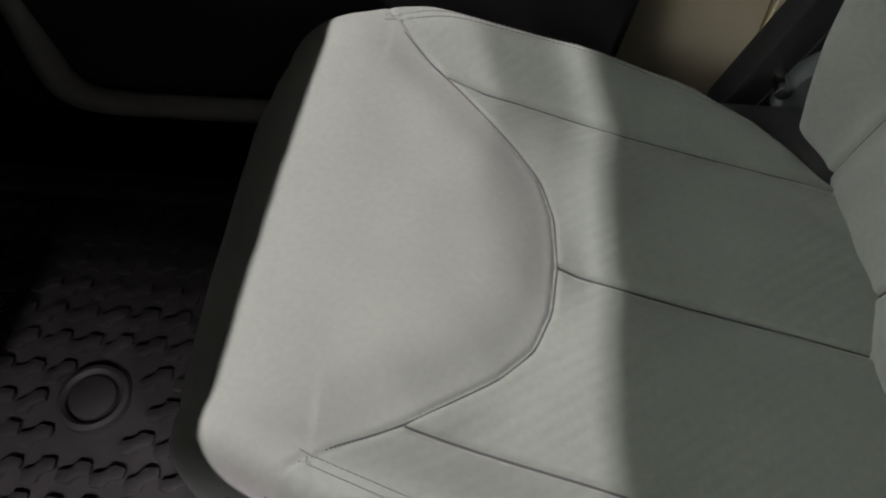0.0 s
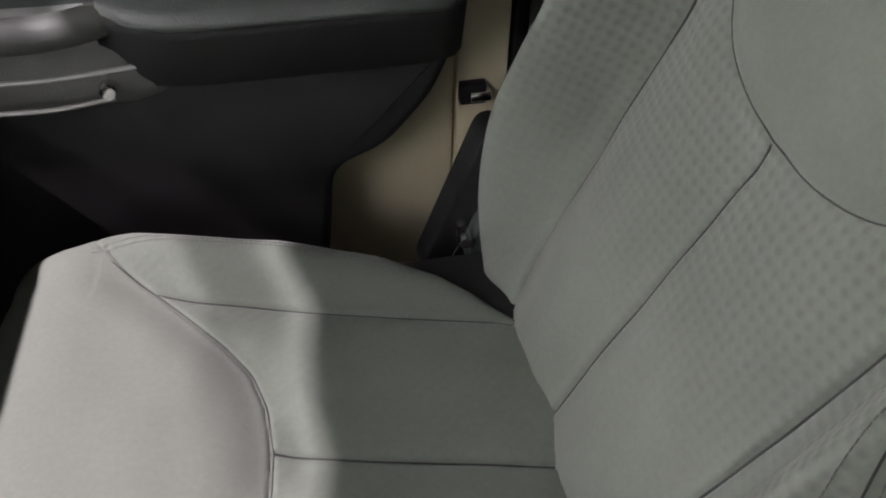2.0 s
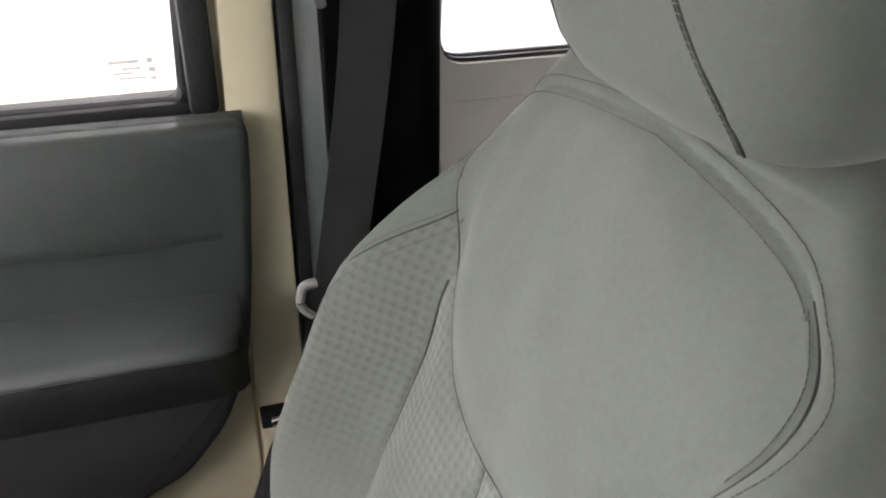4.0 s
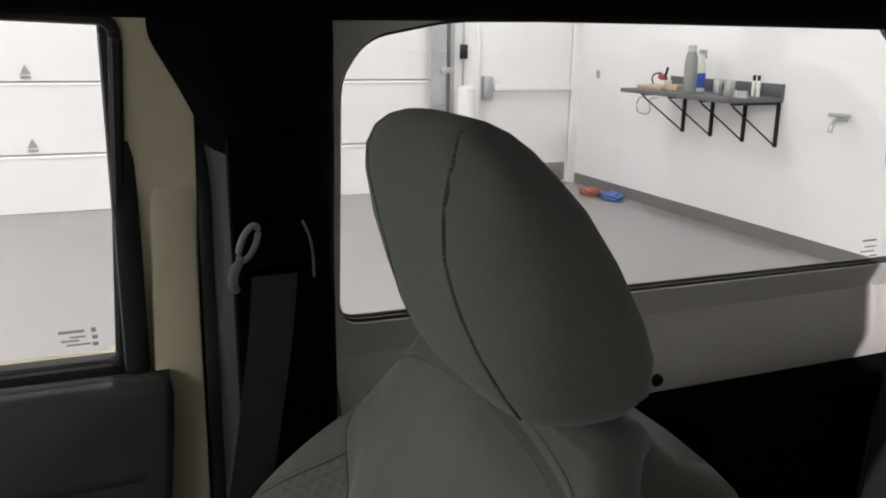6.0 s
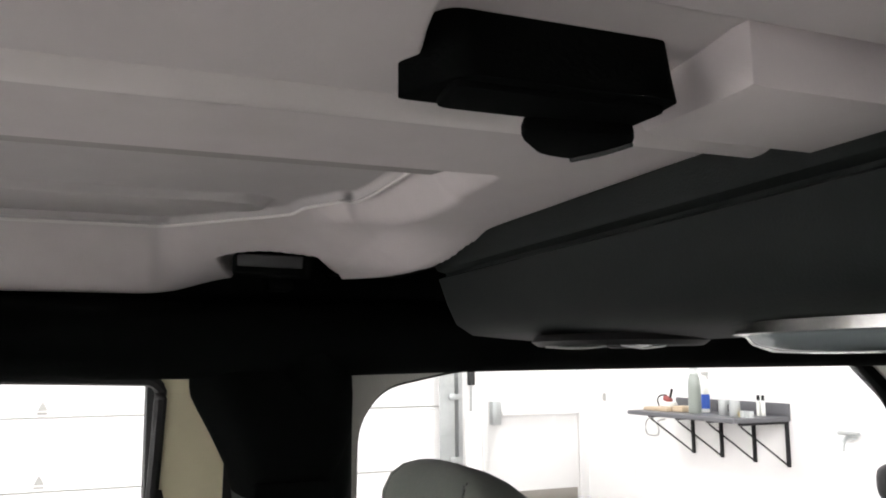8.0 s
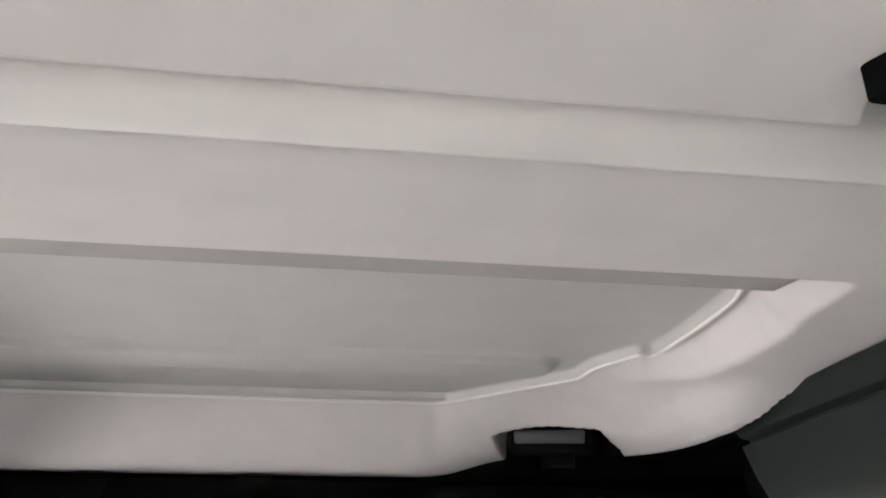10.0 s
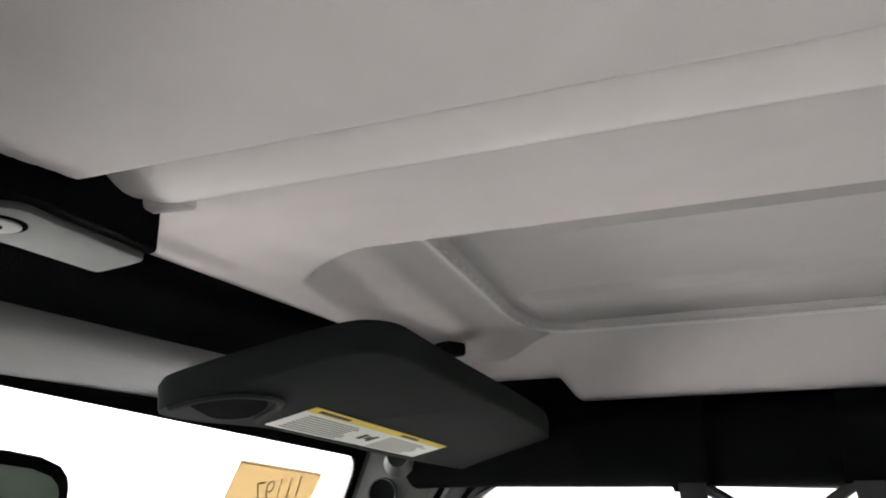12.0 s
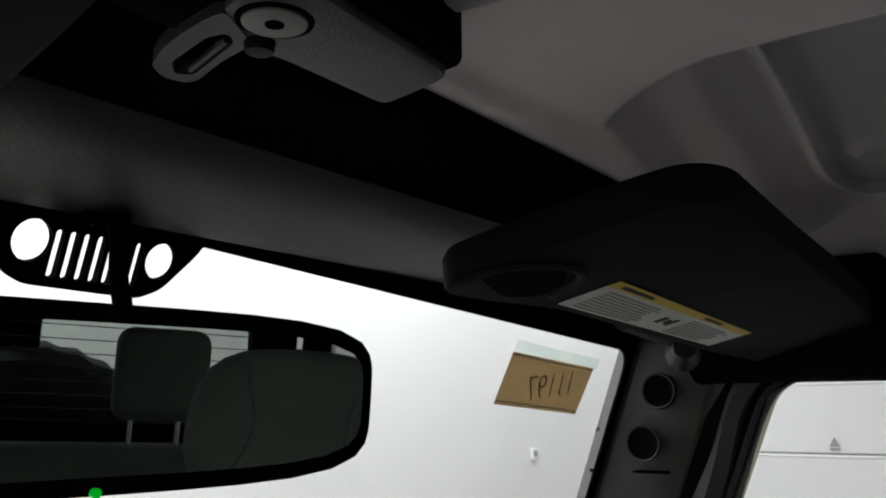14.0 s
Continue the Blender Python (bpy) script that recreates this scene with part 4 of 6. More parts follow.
solid_sheet("roof_panel", X2, Y2, Z2, 1.801, LINER, None, "pale grey moulded roof panel over the driver", category="roof panel", kind="structure")
part("corner_pad", prism([(0.272, 0.672), (0.36, 0.672), (0.36, 0.42), (0.347, 0.44), (0.338, 0.52), (0.320, 0.60)], "z", 1.676, 1.733), BLACK, None, "black padding in the roof corner", 0, category="padding", kind="structure")
part("hard_top_roof", span((0.353, -0.70, 1.735), (1.44, 0.70, 1.80)), HARDTOP, None, "pale grey hard top roof behind the front panels", 0, category="hard top", kind="structure")
part("roof_skin", span((-0.62, -0.72, 1.802), (1.44, 0.72, 1.82)), PAINT, None, "outer roof skin", 0, category="roof", kind="structure")
for s in (1, -1):
    gutter = span((-0.62, min(s * 0.674, s * 0.701), 1.625), (1.40, max(s * 0.674, s * 0.701), 1.80))
    span((-0.62, min(s * 0.70, s * 0.742), 1.60), (1.40, max(s * 0.70, s * 0.742), 1.801), bm=gutter)
    part("roof_gutter", gutter, BLACK, None, "dark roof rail above the door", 0, category="roof rail", kind="structure")
part("header_skin", span((-0.66, -0.72, 1.65), (-0.611, 0.72, 1.80)), PAINT, None, "outer windscreen header", 0, category="header", kind="structure")

# ---- front doors ----


def front_door(s):
    d = thing("door_3" if s > 0 else "door_4", (-0.3, s * 0.72, 0.6), "beige painted vehicle door with dark trim panel and armrest, closed", "vehicle door", kind="structure")
    Y = lambda a, b: sorted((s * a, s * b))
    win = rounded([(-0.655, 1.20), (0.072, 1.196), (0.090, 1.558), (-0.462, 1.575), (-0.50, 1.556)], 0.02, 5)
    outer = [(-0.74, 0.40), (0.155, 0.40), (0.156, 1.20), (0.160, 1.60), (-0.50, 1.615), (-0.56, 1.53), (-0.70, 1.20), (-0.76, 1.0)]
    part("shell", plate_with_holes(outer, [win], lambda u, v, w: (u, s * (side(v) - 0.024 + w), v), 0.05), PAINT, d, smooth=20)
    # inner edge of the door standing proud behind the trim
    part("door_edge", prism(rounded([(0.098, 0.60), (0.153, 0.60), (0.155, 1.2), (0.158, 1.60), (0.120, 1.60), (0.104, 1.20)], 0.008), "y", *Y(0.695, 0.716), 0.004), PAINT, d)
    part("lower_panel", prism(rounded([(-0.10, 0.56), (0.096, 0.56), (0.097, 0.96), (-0.10, 0.96)], 0.006), "y", *Y(0.699, 0.714), 0.003), PAINT, d)
    part("belt_line_seal", span((-0.65, min(s * 0.700, s * 0.745), 1.186), (0.092, max(s * 0.700, s * 0.745), 1.2005), 0.003), RUBBER, d, "black rubber seal under the glass")
    run = tube([(p[0], s * (side(p[1]) - 0.024), p[1]) for p in win] + [(win[0][0], s * (side(win[0][1]) - 0.024), win[0][1])], 0.007, 8, step=1)
    span((0.074, min(s * 0.690, s * 0.72), 1.19), (0.100, max(s * 0.690, s * 0.72), 1.57), 0.006, bm=run)
    tube([(0.09, s * 0.69, 1.578), (-0.30, s * 0.685, 1.588), (-0.45, s * 0.685, 1.590), (-0.515, s * 0.69, 1.565), (-0.56, s * 0.70, 1.46), (-0.67, s * 0.71, 1.20)], [0.012, 0.014, 0.016, 0.022, 0.024, 0.024], 10, bm=run)
    part("glass_run", run, RUBBER, d, "black rubber glass run")
    cover = [(-0.76, 1.0), (-0.70, 1.20), (-0.56, 1.53), (-0.50, 1.612), (-0.42, 1.612), (-0.455, 1.572), (-0.496, 1.552), (-0.650, 1.202), (-0.66, 1.0)]
    part("frame_cover", plate_with_holes(cover, [], lambda u, v, w: (u, s * (side(v) - 0.030 + w), v), 0.005), BLACK, d, "black cover on the front window frame", 0)
    pane = part("pane", plate_with_holes(win, [], lambda u, v, w: (u, s * (side(v) + w), v), 0.004), GLASS, d, "clear door glass", 0)
    pane.visible_shadow = False
    for u, v, w, h in ((0.024, 1.231, 0.026, 0.003), (0.030, 1.225, 0.016, 0.0018), (0.022, 1.221, 0.018, 0.0018), (0.030, 1.216, 0.024, 0.0018), (0.046, 1.230, 0.005, 0.005), (0.047, 1.222, 0.006, 0.004), (0.047, 1.214, 0.006, 0.004)):
        part("print_bar", span((u - w / 2, s * (side(v) - 0.003) - 0.0005, v), (u + w / 2, s * (side(v) - 0.003) + 0.0005, v + h)), ETCH, d, smooth=0)
    trim_line = rounded([(-0.72, 1.195), (0.121, 1.190), (0.118, 1.13), (0.110, 1.04), (0.100, 0.96), (0.090, 0.915), (0.066, 0.872), (0.020, 0.815), (-0.035, 0.790), (-0.045, 0.70), (-0.06, 0.585), (-0.72, 0.575)], 0.018, 4)
    trim = part("trim_panel", prism(trim_line, "y", *Y(0.660, 0.697), 0.010, seg=3), DOORTRIM, d, "dark soft-touch trim panel")
    # softly bulged upper shoulder along the sill
    part("sill_pad", tube([(-0.70, s * 0.690, 1.176), (-0.30, s * 0.690, 1.178), (0.118, s * 0.690, 1.174)], 0.020, 12, flat=0.9), DOORTRIM, trim)
    # recess lines on the panel
    rings = []
    for x, k in ((-0.70, 1.0), (-0.30, 1.0), (-0.06, 1.0), (0.0, 0.92), (0.04, 0.6), (0.07, 0.25), (0.095, 0.02)):
        z0 = 1.090 - 0.065 * (x + 0.1)
        prof = [(0.668, 1.190), (0.664 - 0.004 * k, 1.184), (0.663 - 0.014 * k, 1.165), (0.662 - 0.020 * k, 1.140), (0.662 - 0.022 * k, z0 + 0.016), (0.662 - 0.018 * k, z0 + 0.004), (0.662 - 0.001 * k, z0), (0.668, z0 - 0.004)]
        rings.append([(x, s * p[0], p[1]) for p in prof])
    part("upper_pad", loft(rings), DOORTRIM, trim, smooth=60)
    # armrest: closed rounded body with a sloping top
    rings = []
    for x, k in ((-0.215, 0.55), (-0.19, 0.80), (-0.16, 0.95), (-0.13, 1.0), (0.0, 1.0), (0.045, 1.0), (0.070, 0.96), (0.086, 0.82), (0.094, 0.55)):
        z1 = 1.024 - 0.006 * sstep(0.03, 0.11, x)
        prof = rounded([(0.668, z1), (0.668 - 0.050 * k, z1 - 0.003), (0.668 - 0.080 * k, z1 - 0.010), (0.668 - 0.085 * k, z1 - 0.024), (0.668 - 0.038 * k, 0.920), (0.668, 0.914)], 0.006, 3)
        rings.append([(x, s * p[0], p[1]) for p in prof])
    arm = part("armrest", loft(rings), DARK, d, "dark armrest body under a padded top", 50)
    rings = []
    for x, k in ((-0.205, 0.62), (-0.18, 0.86), (-0.15, 0.98), (-0.12, 1.02), (0.0, 1.02), (0.045, 1.02), (0.068, 0.98), (0.084, 0.84), (0.092, 0.60)):
        z1 = 1.0255 - 0.006 * sstep(0.02, 0.10, x)
        prof = rounded([(0.664, z1 + 0.002), (0.668 - 0.048 * k, z1 - 0.001), (0.668 - 0.080 * k, z1 - 0.008), (0.668 - 0.087 * k, z1 - 0.018), (0.668 - 0.080 * k, z1 - 0.024), (0.664, z1 - 0.012)], 0.006, 3)
        rings.append([(x, s * p[0], p[1]) for p in prof])
    part("armrest_pad", loft(rings), DOORTRIM, arm, "soft dark green-grey pad", 60)
    lower = prism(rounded([(-0.70, 0.930), (0.091, 0.935), (0.066, 0.876), (0.020, 0.820), (-0.035, 0.796), (-0.05, 0.70), (-0.064, 0.59), (-0.70, 0.58)], 0.02), "y", *Y(0.640, 0.665), 0.010, seg=3)
    part("map_pocket", lower, DARK, d, "dark lower door pocket")
    # pull handle with two pale inlay lines and a screw
    rings = []
    for x, w, h in ((-0.62, 0.02, 0.03), (-0.56, 0.035, 0.045), (-0.40, 0.045, 0.05), (-0.26, 0.045, 0.05), (-0.20, 0.04, 0.05), (-0.165, 0.03, 0.045), (-0.14, 0.018, 0.04)):
        rings.append([(x, s * (0.664 - w * max(0, math.cos(a))), 0.945 + 0.02 * ((x + 0.24) / 0.3) ** 2 + h * math.sin(a)) for a in np.linspace(-math.pi / 2, math.pi / 2, 9)] + [(x, s * 0.67, 0.945 + 0.02 * ((x + 0.24) / 0.3) ** 2 + h), (x, s * 0.67, 0.945 + 0.02 * ((x + 0.24) / 0.3) ** 2 - h)])
    pull = part("pull_handle", loft(rings), GREYTRIM, d, "grey pull handle", 50)
    for dz in (0.004, -0.026):
        line = [(-0.50, s * 0.624, 0.975 + dz), (-0.38, s * 0.619, 0.955 + dz), (-0.28, s * 0.619, 0.946 + dz), (-0.215 if dz < 0 else -0.19, s * 0.624, 0.948 + dz)]
        part("inlay_line", tube(line, 0.0024, 6), SILVER, pull, "pale silver inlay line")
    part("screw", cylinder((-0.217, s * 0.63, 0.935), (-0.217, s * 0.613, 0.935), 0.009, 0.007, sides=20, bevel=0.002), CHROME, pull, "bright round screw head")
    grip = tube([(-0.62, s * 0.655, 1.03), (-0.52, s * 0.625, 1.025), (-0.40, s * 0.612, 1.012), (-0.28, s * 0.612, 0.998), (-0.21, s * 0.62, 1.000), (-0.17, s * 0.645, 1.01)], [0.012, 0.014, 0.015, 0.015, 0.014, 0.012], 12)
    part("grab_lip", grip, LATCHGREY, pull, "dark grey satin grab lip")
    part("striker_plate", span((0.102, min(s * 0.684, s * 0.697), 0.826), (0.130, max(s * 0.684, s * 0.697), 0.850), 0.002), BLACKSTEEL, d, "black latch slot")
    part("striker", cylinder((0.112, s * 0.683, 0.837), (0.134, s * 0.683, 0.837), 0.006, sides=14, bevel=0.001), CHROME, d, "bright latch pin")
    return d


front_door(1)
front_door(-1)

# ---- seats ----
CY = 0.345
seat = thing("bucket_seat", (-0.1, CY, 0.47), "dark grey cloth bucket seat with side bolsters and headrest", "seat", "front seats")


def profile_at(points, k):
    """Points spread evenly along a smooth 2D profile, with the normals to its left."""
    path = smooth_path([(p[0], 0, p[1]) for p in points], 10)
    p = np.array([(q.x, q.z) for q in path])
    s = np.r_[0, np.cumsum(np.hypot(*np.diff(p, axis=0).T))]
    at = np.linspace(0, s[-1], k)
    q = np.stack([np.interp(at, s, p[:, 0]), np.interp(at, s, p[:, 1])], 1)
    t = np.gradient(q, axis=0)
    t /= np.hypot(t[:, 0], t[:, 1])[:, None]
    return q, np.stack([-t[:, 1], t[:, 0]], 1), at


def seam_relief(d, depth=0.006, width=0.0035, pillow=0.007, reach=0.030):
    return -depth * np.exp(-(d / width) ** 2) - pillow * np.exp(-(d / reach) ** 2)


# cushion
SHEAR, CYC = 0.155, CY - 0.014
CUSH = [(0.20, 0.735), (0.13, 0.752), (0.06, 0.762), (-0.04, 0.772), (-0.13, 0.788), (-0.21, 0.803), (-0.275, 0.806), (-0.328, 0.792), (-0.357, 0.755), (-0.366, 0.70), (-0.360, 0.64), (-0.350, 0.60)]
q, nrm, arc = profile_at(CUSH, 300)
nrm = -nrm if nrm[50, 1] < 0 else nrm
us = np.linspace(-1, 1, 340)
A, U = np.meshgrid(range(len(q)), us, indexing="ij")
PX, PZ = q[A, 0], q[A, 1]
half = np.interp(PX, [-0.36, -0.30, -0.23, -0.10, 0.0, 0.05, 0.08, 0.11, 0.2], [0.212, 0.218, 0.232, 0.243, 0.236, 0.222, 0.206, 0.182, 0.13])
YY = half * np.sign(U) * (1 - (1 - np.abs(U)) ** 1.15)
ay = np.abs(YY)
front_edge = [(0.0, -0.112), (0.04, -0.115), (0.072, -0.126), (0.10, -0.148), (0.145, -0.199), (0.17, -0.232), (0.205, -0.275), (0.230, -0.315), (0.242, -0.36)]
d_front = near_line(ay, np.where(A > 187, PX - 0.3 * (0.79 - PZ), PX), front_edge)
in_front = PX < np.interp(ay, [p[0] for p in front_edge], [p[1] for p in front_edge])
d_mid = np.where(in_front, 9, ay)
d_side = np.where(in_front, 9, np.abs(ay - 0.150))
H = 0.018 * sstep(0.150, 0.205, ay) * (1 - 0.35 * in_front * sstep(0.0, 0.04, d_front)) * (1 - 1.2 * sstep(-0.06, 0.13, PX)) + 0.004 * in_front * sstep(0.0, 0.05, d_front)
H = H + seam_relief(d_front, 0.0025, 0.0020, 0.006, 0.022) * (1 - sstep(0.82, 0.94, np.abs(U))) + (seam_relief(d_mid, 0.0042, 0.0028, 0, 0.03) + seam_relief(d_side, 0.0042, 0.0028, 0, 0.03)) * sstep(0.0, 0.006, d_front) + (seam_relief(d_mid, 0, 0.003, 0.007, 0.03) + seam_relief(d_side, 0, 0.003, 0.008, 0.03)) * sstep(0.0, 0.026, d_front)
H = H - 0.11 * (1 - np.sqrt(np.clip(1 - np.clip((np.abs(U) - 0.70) / 0.30, 0, 1) ** 3, 0, 1)))
rngn = np.array([[noise.noise(Vector((float(i) * 0.048, float(j) * 0.041, 3.1))) for j in range(0, U.shape[1])] for i in range(0, U.shape[0])])
H = H + 0.0016 * rngn
grid = np.stack([PX + nrm[A, 0] * H + np.where(U > 0, 0.045, 0.020) * np.abs(U) ** 3.5 * sstep(-0.18, -0.34, PX), CYC + YY - SHEAR * (PX + 0.05), PZ + nrm[A, 1] * H], -1)
region = np.where(in_front, 1, np.where(ay < 0.150, np.where(YY > 0, 2, 3), np.where(YY > 0, 0, 4)))
uv = np.stack([YY, arc[A]], -1)
cushion = part("cushion", span((-0.325, CY - 0.225, 0.56), (0.20, CY + 0.225, 0.735), 0.02), DARK, seat, "padded cushion on a dark plastic base")
sheet("cushion", grid, region, uv, [CLOTH_RIB, CLOTH, CLOTH_RIB, CLOTH_RIB, CLOTH_RIB], cushion, ["side_bolster", "front_panel", "insert_panel", "insert_panel", "side_bolster"],
      ["ribbed grey cloth side bolster", "smooth grey cloth front panel", "ribbed grey cloth insert", "ribbed grey cloth insert", "ribbed grey cloth side bolster"])
for s in (1, -1):
    part("slide_rail", span((-0.30, CY + s * 0.17 - 0.02, 0.471), (0.18, CY + s * 0.17 + 0.02, 0.562), 0.004), BLACKSTEEL, seat)


def surface_point(xx, yy):
    """The cushion's surface under a place of the plan."""
    yw = CYC + yy - SHEAR * (xx + 0.05)
    d = ((grid[:, :, 0] - xx) ** 2 + (grid[:, :, 1] - yw) ** 2 + (A > 219) * 1.0).ravel()
    k = np.argpartition(d, 6)[:6]
    w = 1 / (d[k] + 1e-7)
    return Vector((xx, yw, float((grid.reshape(-1, 3)[k, 2] * w).sum() / w.sum())))


def seam_line(points, parent, r=0.0008, soften=3):
    """A sewn seam: a thin dark cord added in its groove to paint the shade there."""
    p = np.array([tuple(q) for q in points])
    for _ in range(soften):
        p[1:-1] = (p[:-2] + p[1:-1] + p[2:]) / 3
    return part("seam", tube(p.tolist(), r, 6, step=1), SEAM, parent, "thin dark cord for the seam's shaded groove")


def stitches(line, lift, parent, up=(0, 0, 1), length=0.0034, gap=0.0010, r=0.0005, name="stitching"):
    """A row of short threads along points of a surface."""
    bm = bmesh.new()
    pts = [Vector(p) for p in line]
    seg = np.r_[0, np.cumsum([(b - a).length for a, b in zip(pts, pts[1:])])]
    at = 0.0
    flat = np.array([tuple(p) for p in pts])
    sample = lambda t: Vector([np.interp(t, seg, flat[:, c]) for c in range(3)])
    while at + length < seg[-1]:
        a, b = sample(at) + lift, sample(at + length) + lift
        tube([a, b], r, 4, step=1, bm=bm)
        at += length + gap
    return part(name, bm, THREAD, parent, "fine dark stitching", 0)


for s in (1, -1):
    for off in (0.0, 0.006):
        row = [surface_point(x, s * (0.205 + off - 0.03 * ((x + 0.1) / 0.2) ** 2)) for x in np.linspace(-0.26, 0.02, 40)]
        stitches(row, Vector((0, 0, 0.0004)), cushion)
    seam_line([surface_point(x, s * 0.150) for x in np.linspace(-0.204, 0.14, 60)], cushion)
    seam_line([surface_point(x, s * y) for x, y in zip(np.interp(np.linspace(0, 8, 70), range(9), [p[1] for p in front_edge])[:58], np.interp(np.linspace(0, 8, 70), range(9), [p[0] for p in front_edge])[:58])], cushion)
seam_line([surface_point(x, 0.0) for x in np.linspace(-0.112, 0.14, 50)], cushion)

# backrest
BACK = [(0.100, 0.70), (0.112, 0.76), (0.142, 0.84), (0.184, 0.94), (0.226, 1.04), (0.262, 1.13), (0.296, 1.21), (0.318, 1.255), (0.338, 1.283), (0.362, 1.296), (0.392, 1.292), (0.412, 1.272)]
q, nrm, arc = profile_at(BACK, 330)
nrm = -nrm if nrm[80, 0] > 0 else nrm
us = np.linspace(-1, 1, 380)
A, U = np.meshgrid(range(len(q)), us, indexing="ij")
PX, PZ = q[A, 0], q[A, 1]
frac = arc[A] / arc[-1]
top = np.clip((frac - 0.55) / 0.45, 0, 1)
half = np.interp(frac, [0, 0.15, 0.45, 0.58, 0.66, 0.74, 0.80, 0.86, 0.92, 1.0], [0.215, 0.235, 0.246, 0.243, 0.234, 0.220, 0.203, 0.182, 0.160, 0.130])
YY = half * np.sign(U) * (1 - (1 - np.abs(U)) ** 1.15)
ay = np.abs(YY)
VZ = PZ
bib_edge = [(0.0, 1.036), (0.05, 1.040), (0.098, 1.058), (0.137, 1.097), (0.158, 1.135), (0.179, 1.170), (0.188, 1.198), (0.179, 1.230), (0.146, 1.258), (0.09, 1.270), (0.0, 1.278)]
bib_edge = [(p.x, p.z) for p in smooth_path([(a, 0, b) for a, b in bib_edge], 4)]
bib_poly = [(p[0], p[1]) for p in bib_edge] + [(-p[0], p[1]) for p in bib_edge[-2:0:-1]]
BIBY = 0.007
in_bib = inside(YY - BIBY, VZ + (arc[A] > arc[-1] * 0.88) * 0.2, bib_poly)
d_bib = near_line(YY - BIBY, VZ + (arc[A] > arc[-1] * 0.88) * 0.2, bib_poly + bib_poly[:1])
SEAMY = ([0.70, 0.80, 0.95, 1.05, 1.12], [0.128, 0.138, 0.147, 0.149, 0.146])
seam_y = np.interp(VZ, *SEAMY)
ayc = np.abs(YY - BIBY)
low = (VZ < 1.10) & ~in_bib
d_mid = np.where(low & (VZ < 1.036), ayc, 9)
d_side = np.where(in_bib, 9, np.abs(ayc - seam_y))
fade = 1 - sstep(1.03, 1.105, VZ)
bolster = 0.078 * sstep(0.150, 0.212, ay) * (1 - sstep(1.04, 1.25, VZ)) * sstep(0.66, 0.92, VZ)
H = bolster + 0.003 * in_bib * sstep(0, 0.04, d_bib)
H = H + seam_relief(d_bib, 0.0022, 0.0022, 0.005, 0.018) + (seam_relief(d_mid, 0.0042, 0.0028, 0, 0.03) + seam_relief(d_side, 0.0045, 0.0028, 0, 0.03) * fade) * sstep(0.0, 0.006, d_bib) + (seam_relief(d_mid, 0, 0.003, 0.008, 0.03) + seam_relief(d_side, 0, 0.003, 0.010, 0.03) * fade) * sstep(0.0, 0.026, d_bib)
edge = 1 - np.sqrt(np.clip(1 - np.clip((np.abs(U) - 0.72) / 0.28, 0, 1) ** 2.6, 0, 1))
H = H - bolster * edge - 0.105 * edge
rngn = np.array([[noise.noise(Vector((float(i) * 0.04, float(j) * 0.032, 9.1))) for j in range(0, U.shape[1])] for i in range(0, U.shape[0])])
H = H + 0.0015 * rngn
bgrid = np.stack([PX + nrm[A, 0] * H, CY + YY, PZ + nrm[A, 1] * H], -1)
ARCH = ([0.70, 0.93, 1.0, 1.06, 1.106, 1.14, 1.157], [0.229, 0.229, 0.224, 0.209, 0.190, 0.174, 0.166])
waffle_bolster = (ayc >= seam_y) & (VZ < 1.152) & (ay < np.interp(VZ, ARCH[0], ARCH[1]))
region = np.where(in_bib, 1, np.where((ayc < seam_y) & (VZ < 1.11), np.where(YY > BIBY, 2, 3), np.where(waffle_bolster, np.where(YY > 0, 4, 5), np.where(YY > 0, 0, 6))))
walked = np.r_["1", np.zeros((len(q), 1)), np.cumsum(np.linalg.norm(np.diff(bgrid, axis=1), axis=2), axis=1)]
uv = np.stack([walked - walked[:, [walked.shape[1] // 2]], arc[A]], -1)
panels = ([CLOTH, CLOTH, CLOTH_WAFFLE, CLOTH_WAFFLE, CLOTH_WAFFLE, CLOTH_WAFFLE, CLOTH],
             ["bolster_edge", "shoulder_panel", "insert_panel", "insert_panel", "bolster_panel", "bolster_panel", "bolster_edge"],
             ["smooth grey cloth edge of the backrest", "smooth grey cloth shoulder panel", "waffle-embossed grey cloth insert", "waffle-embossed grey cloth insert", "waffle-embossed bolster cloth", "waffle-embossed bolster cloth", "smooth grey cloth edge of the backrest"])
# rear shell of the backrest: springs from the edges of the front cushion and bulges backwards
cols, lines = [int(round(c)) for c in np.linspace(0, len(us) - 1, 41)], [int(round(c)) for c in np.linspace(0, len(q) - 1, 40)]
rings = []
for i in lines:
    v, line, last = arc[i] / arc[-1], bgrid[i][cols], bgrid[-1][cols]
    w = ((line[:, 1] - line[0, 1]) / (line[-1, 1] - line[0, 1]))[:, None]
    chord, top_chord = line[0] * (1 - w) + line[-1] * w, last[0] * (1 - w) + last[-1] * w
    rear = np.array([np.interp(v, (0, 0.3, 0.55, 0.75, 0.92, 1), (0.250, 0.315, 0.362, 0.398, 0.420, 0.412)), CY, np.interp(v, (0, 0.3, 0.55, 0.75, 0.92, 1), (0.70, 0.88, 1.03, 1.15, 1.24, 1.272))])
    swell = (rear - (line[0] + line[-1]) / 2)[None] * (1 - np.abs(2 * w - 1) ** 4)
    k = v ** 5
    rings.append([tuple(p) for p in chord + swell * (1 - k) + (last - top_chord) * k])
back = part("backrest", loft(rings, closed=False), CLOTH, seat, "padded grey cloth backrest", 60)
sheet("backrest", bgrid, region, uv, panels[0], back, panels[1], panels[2])


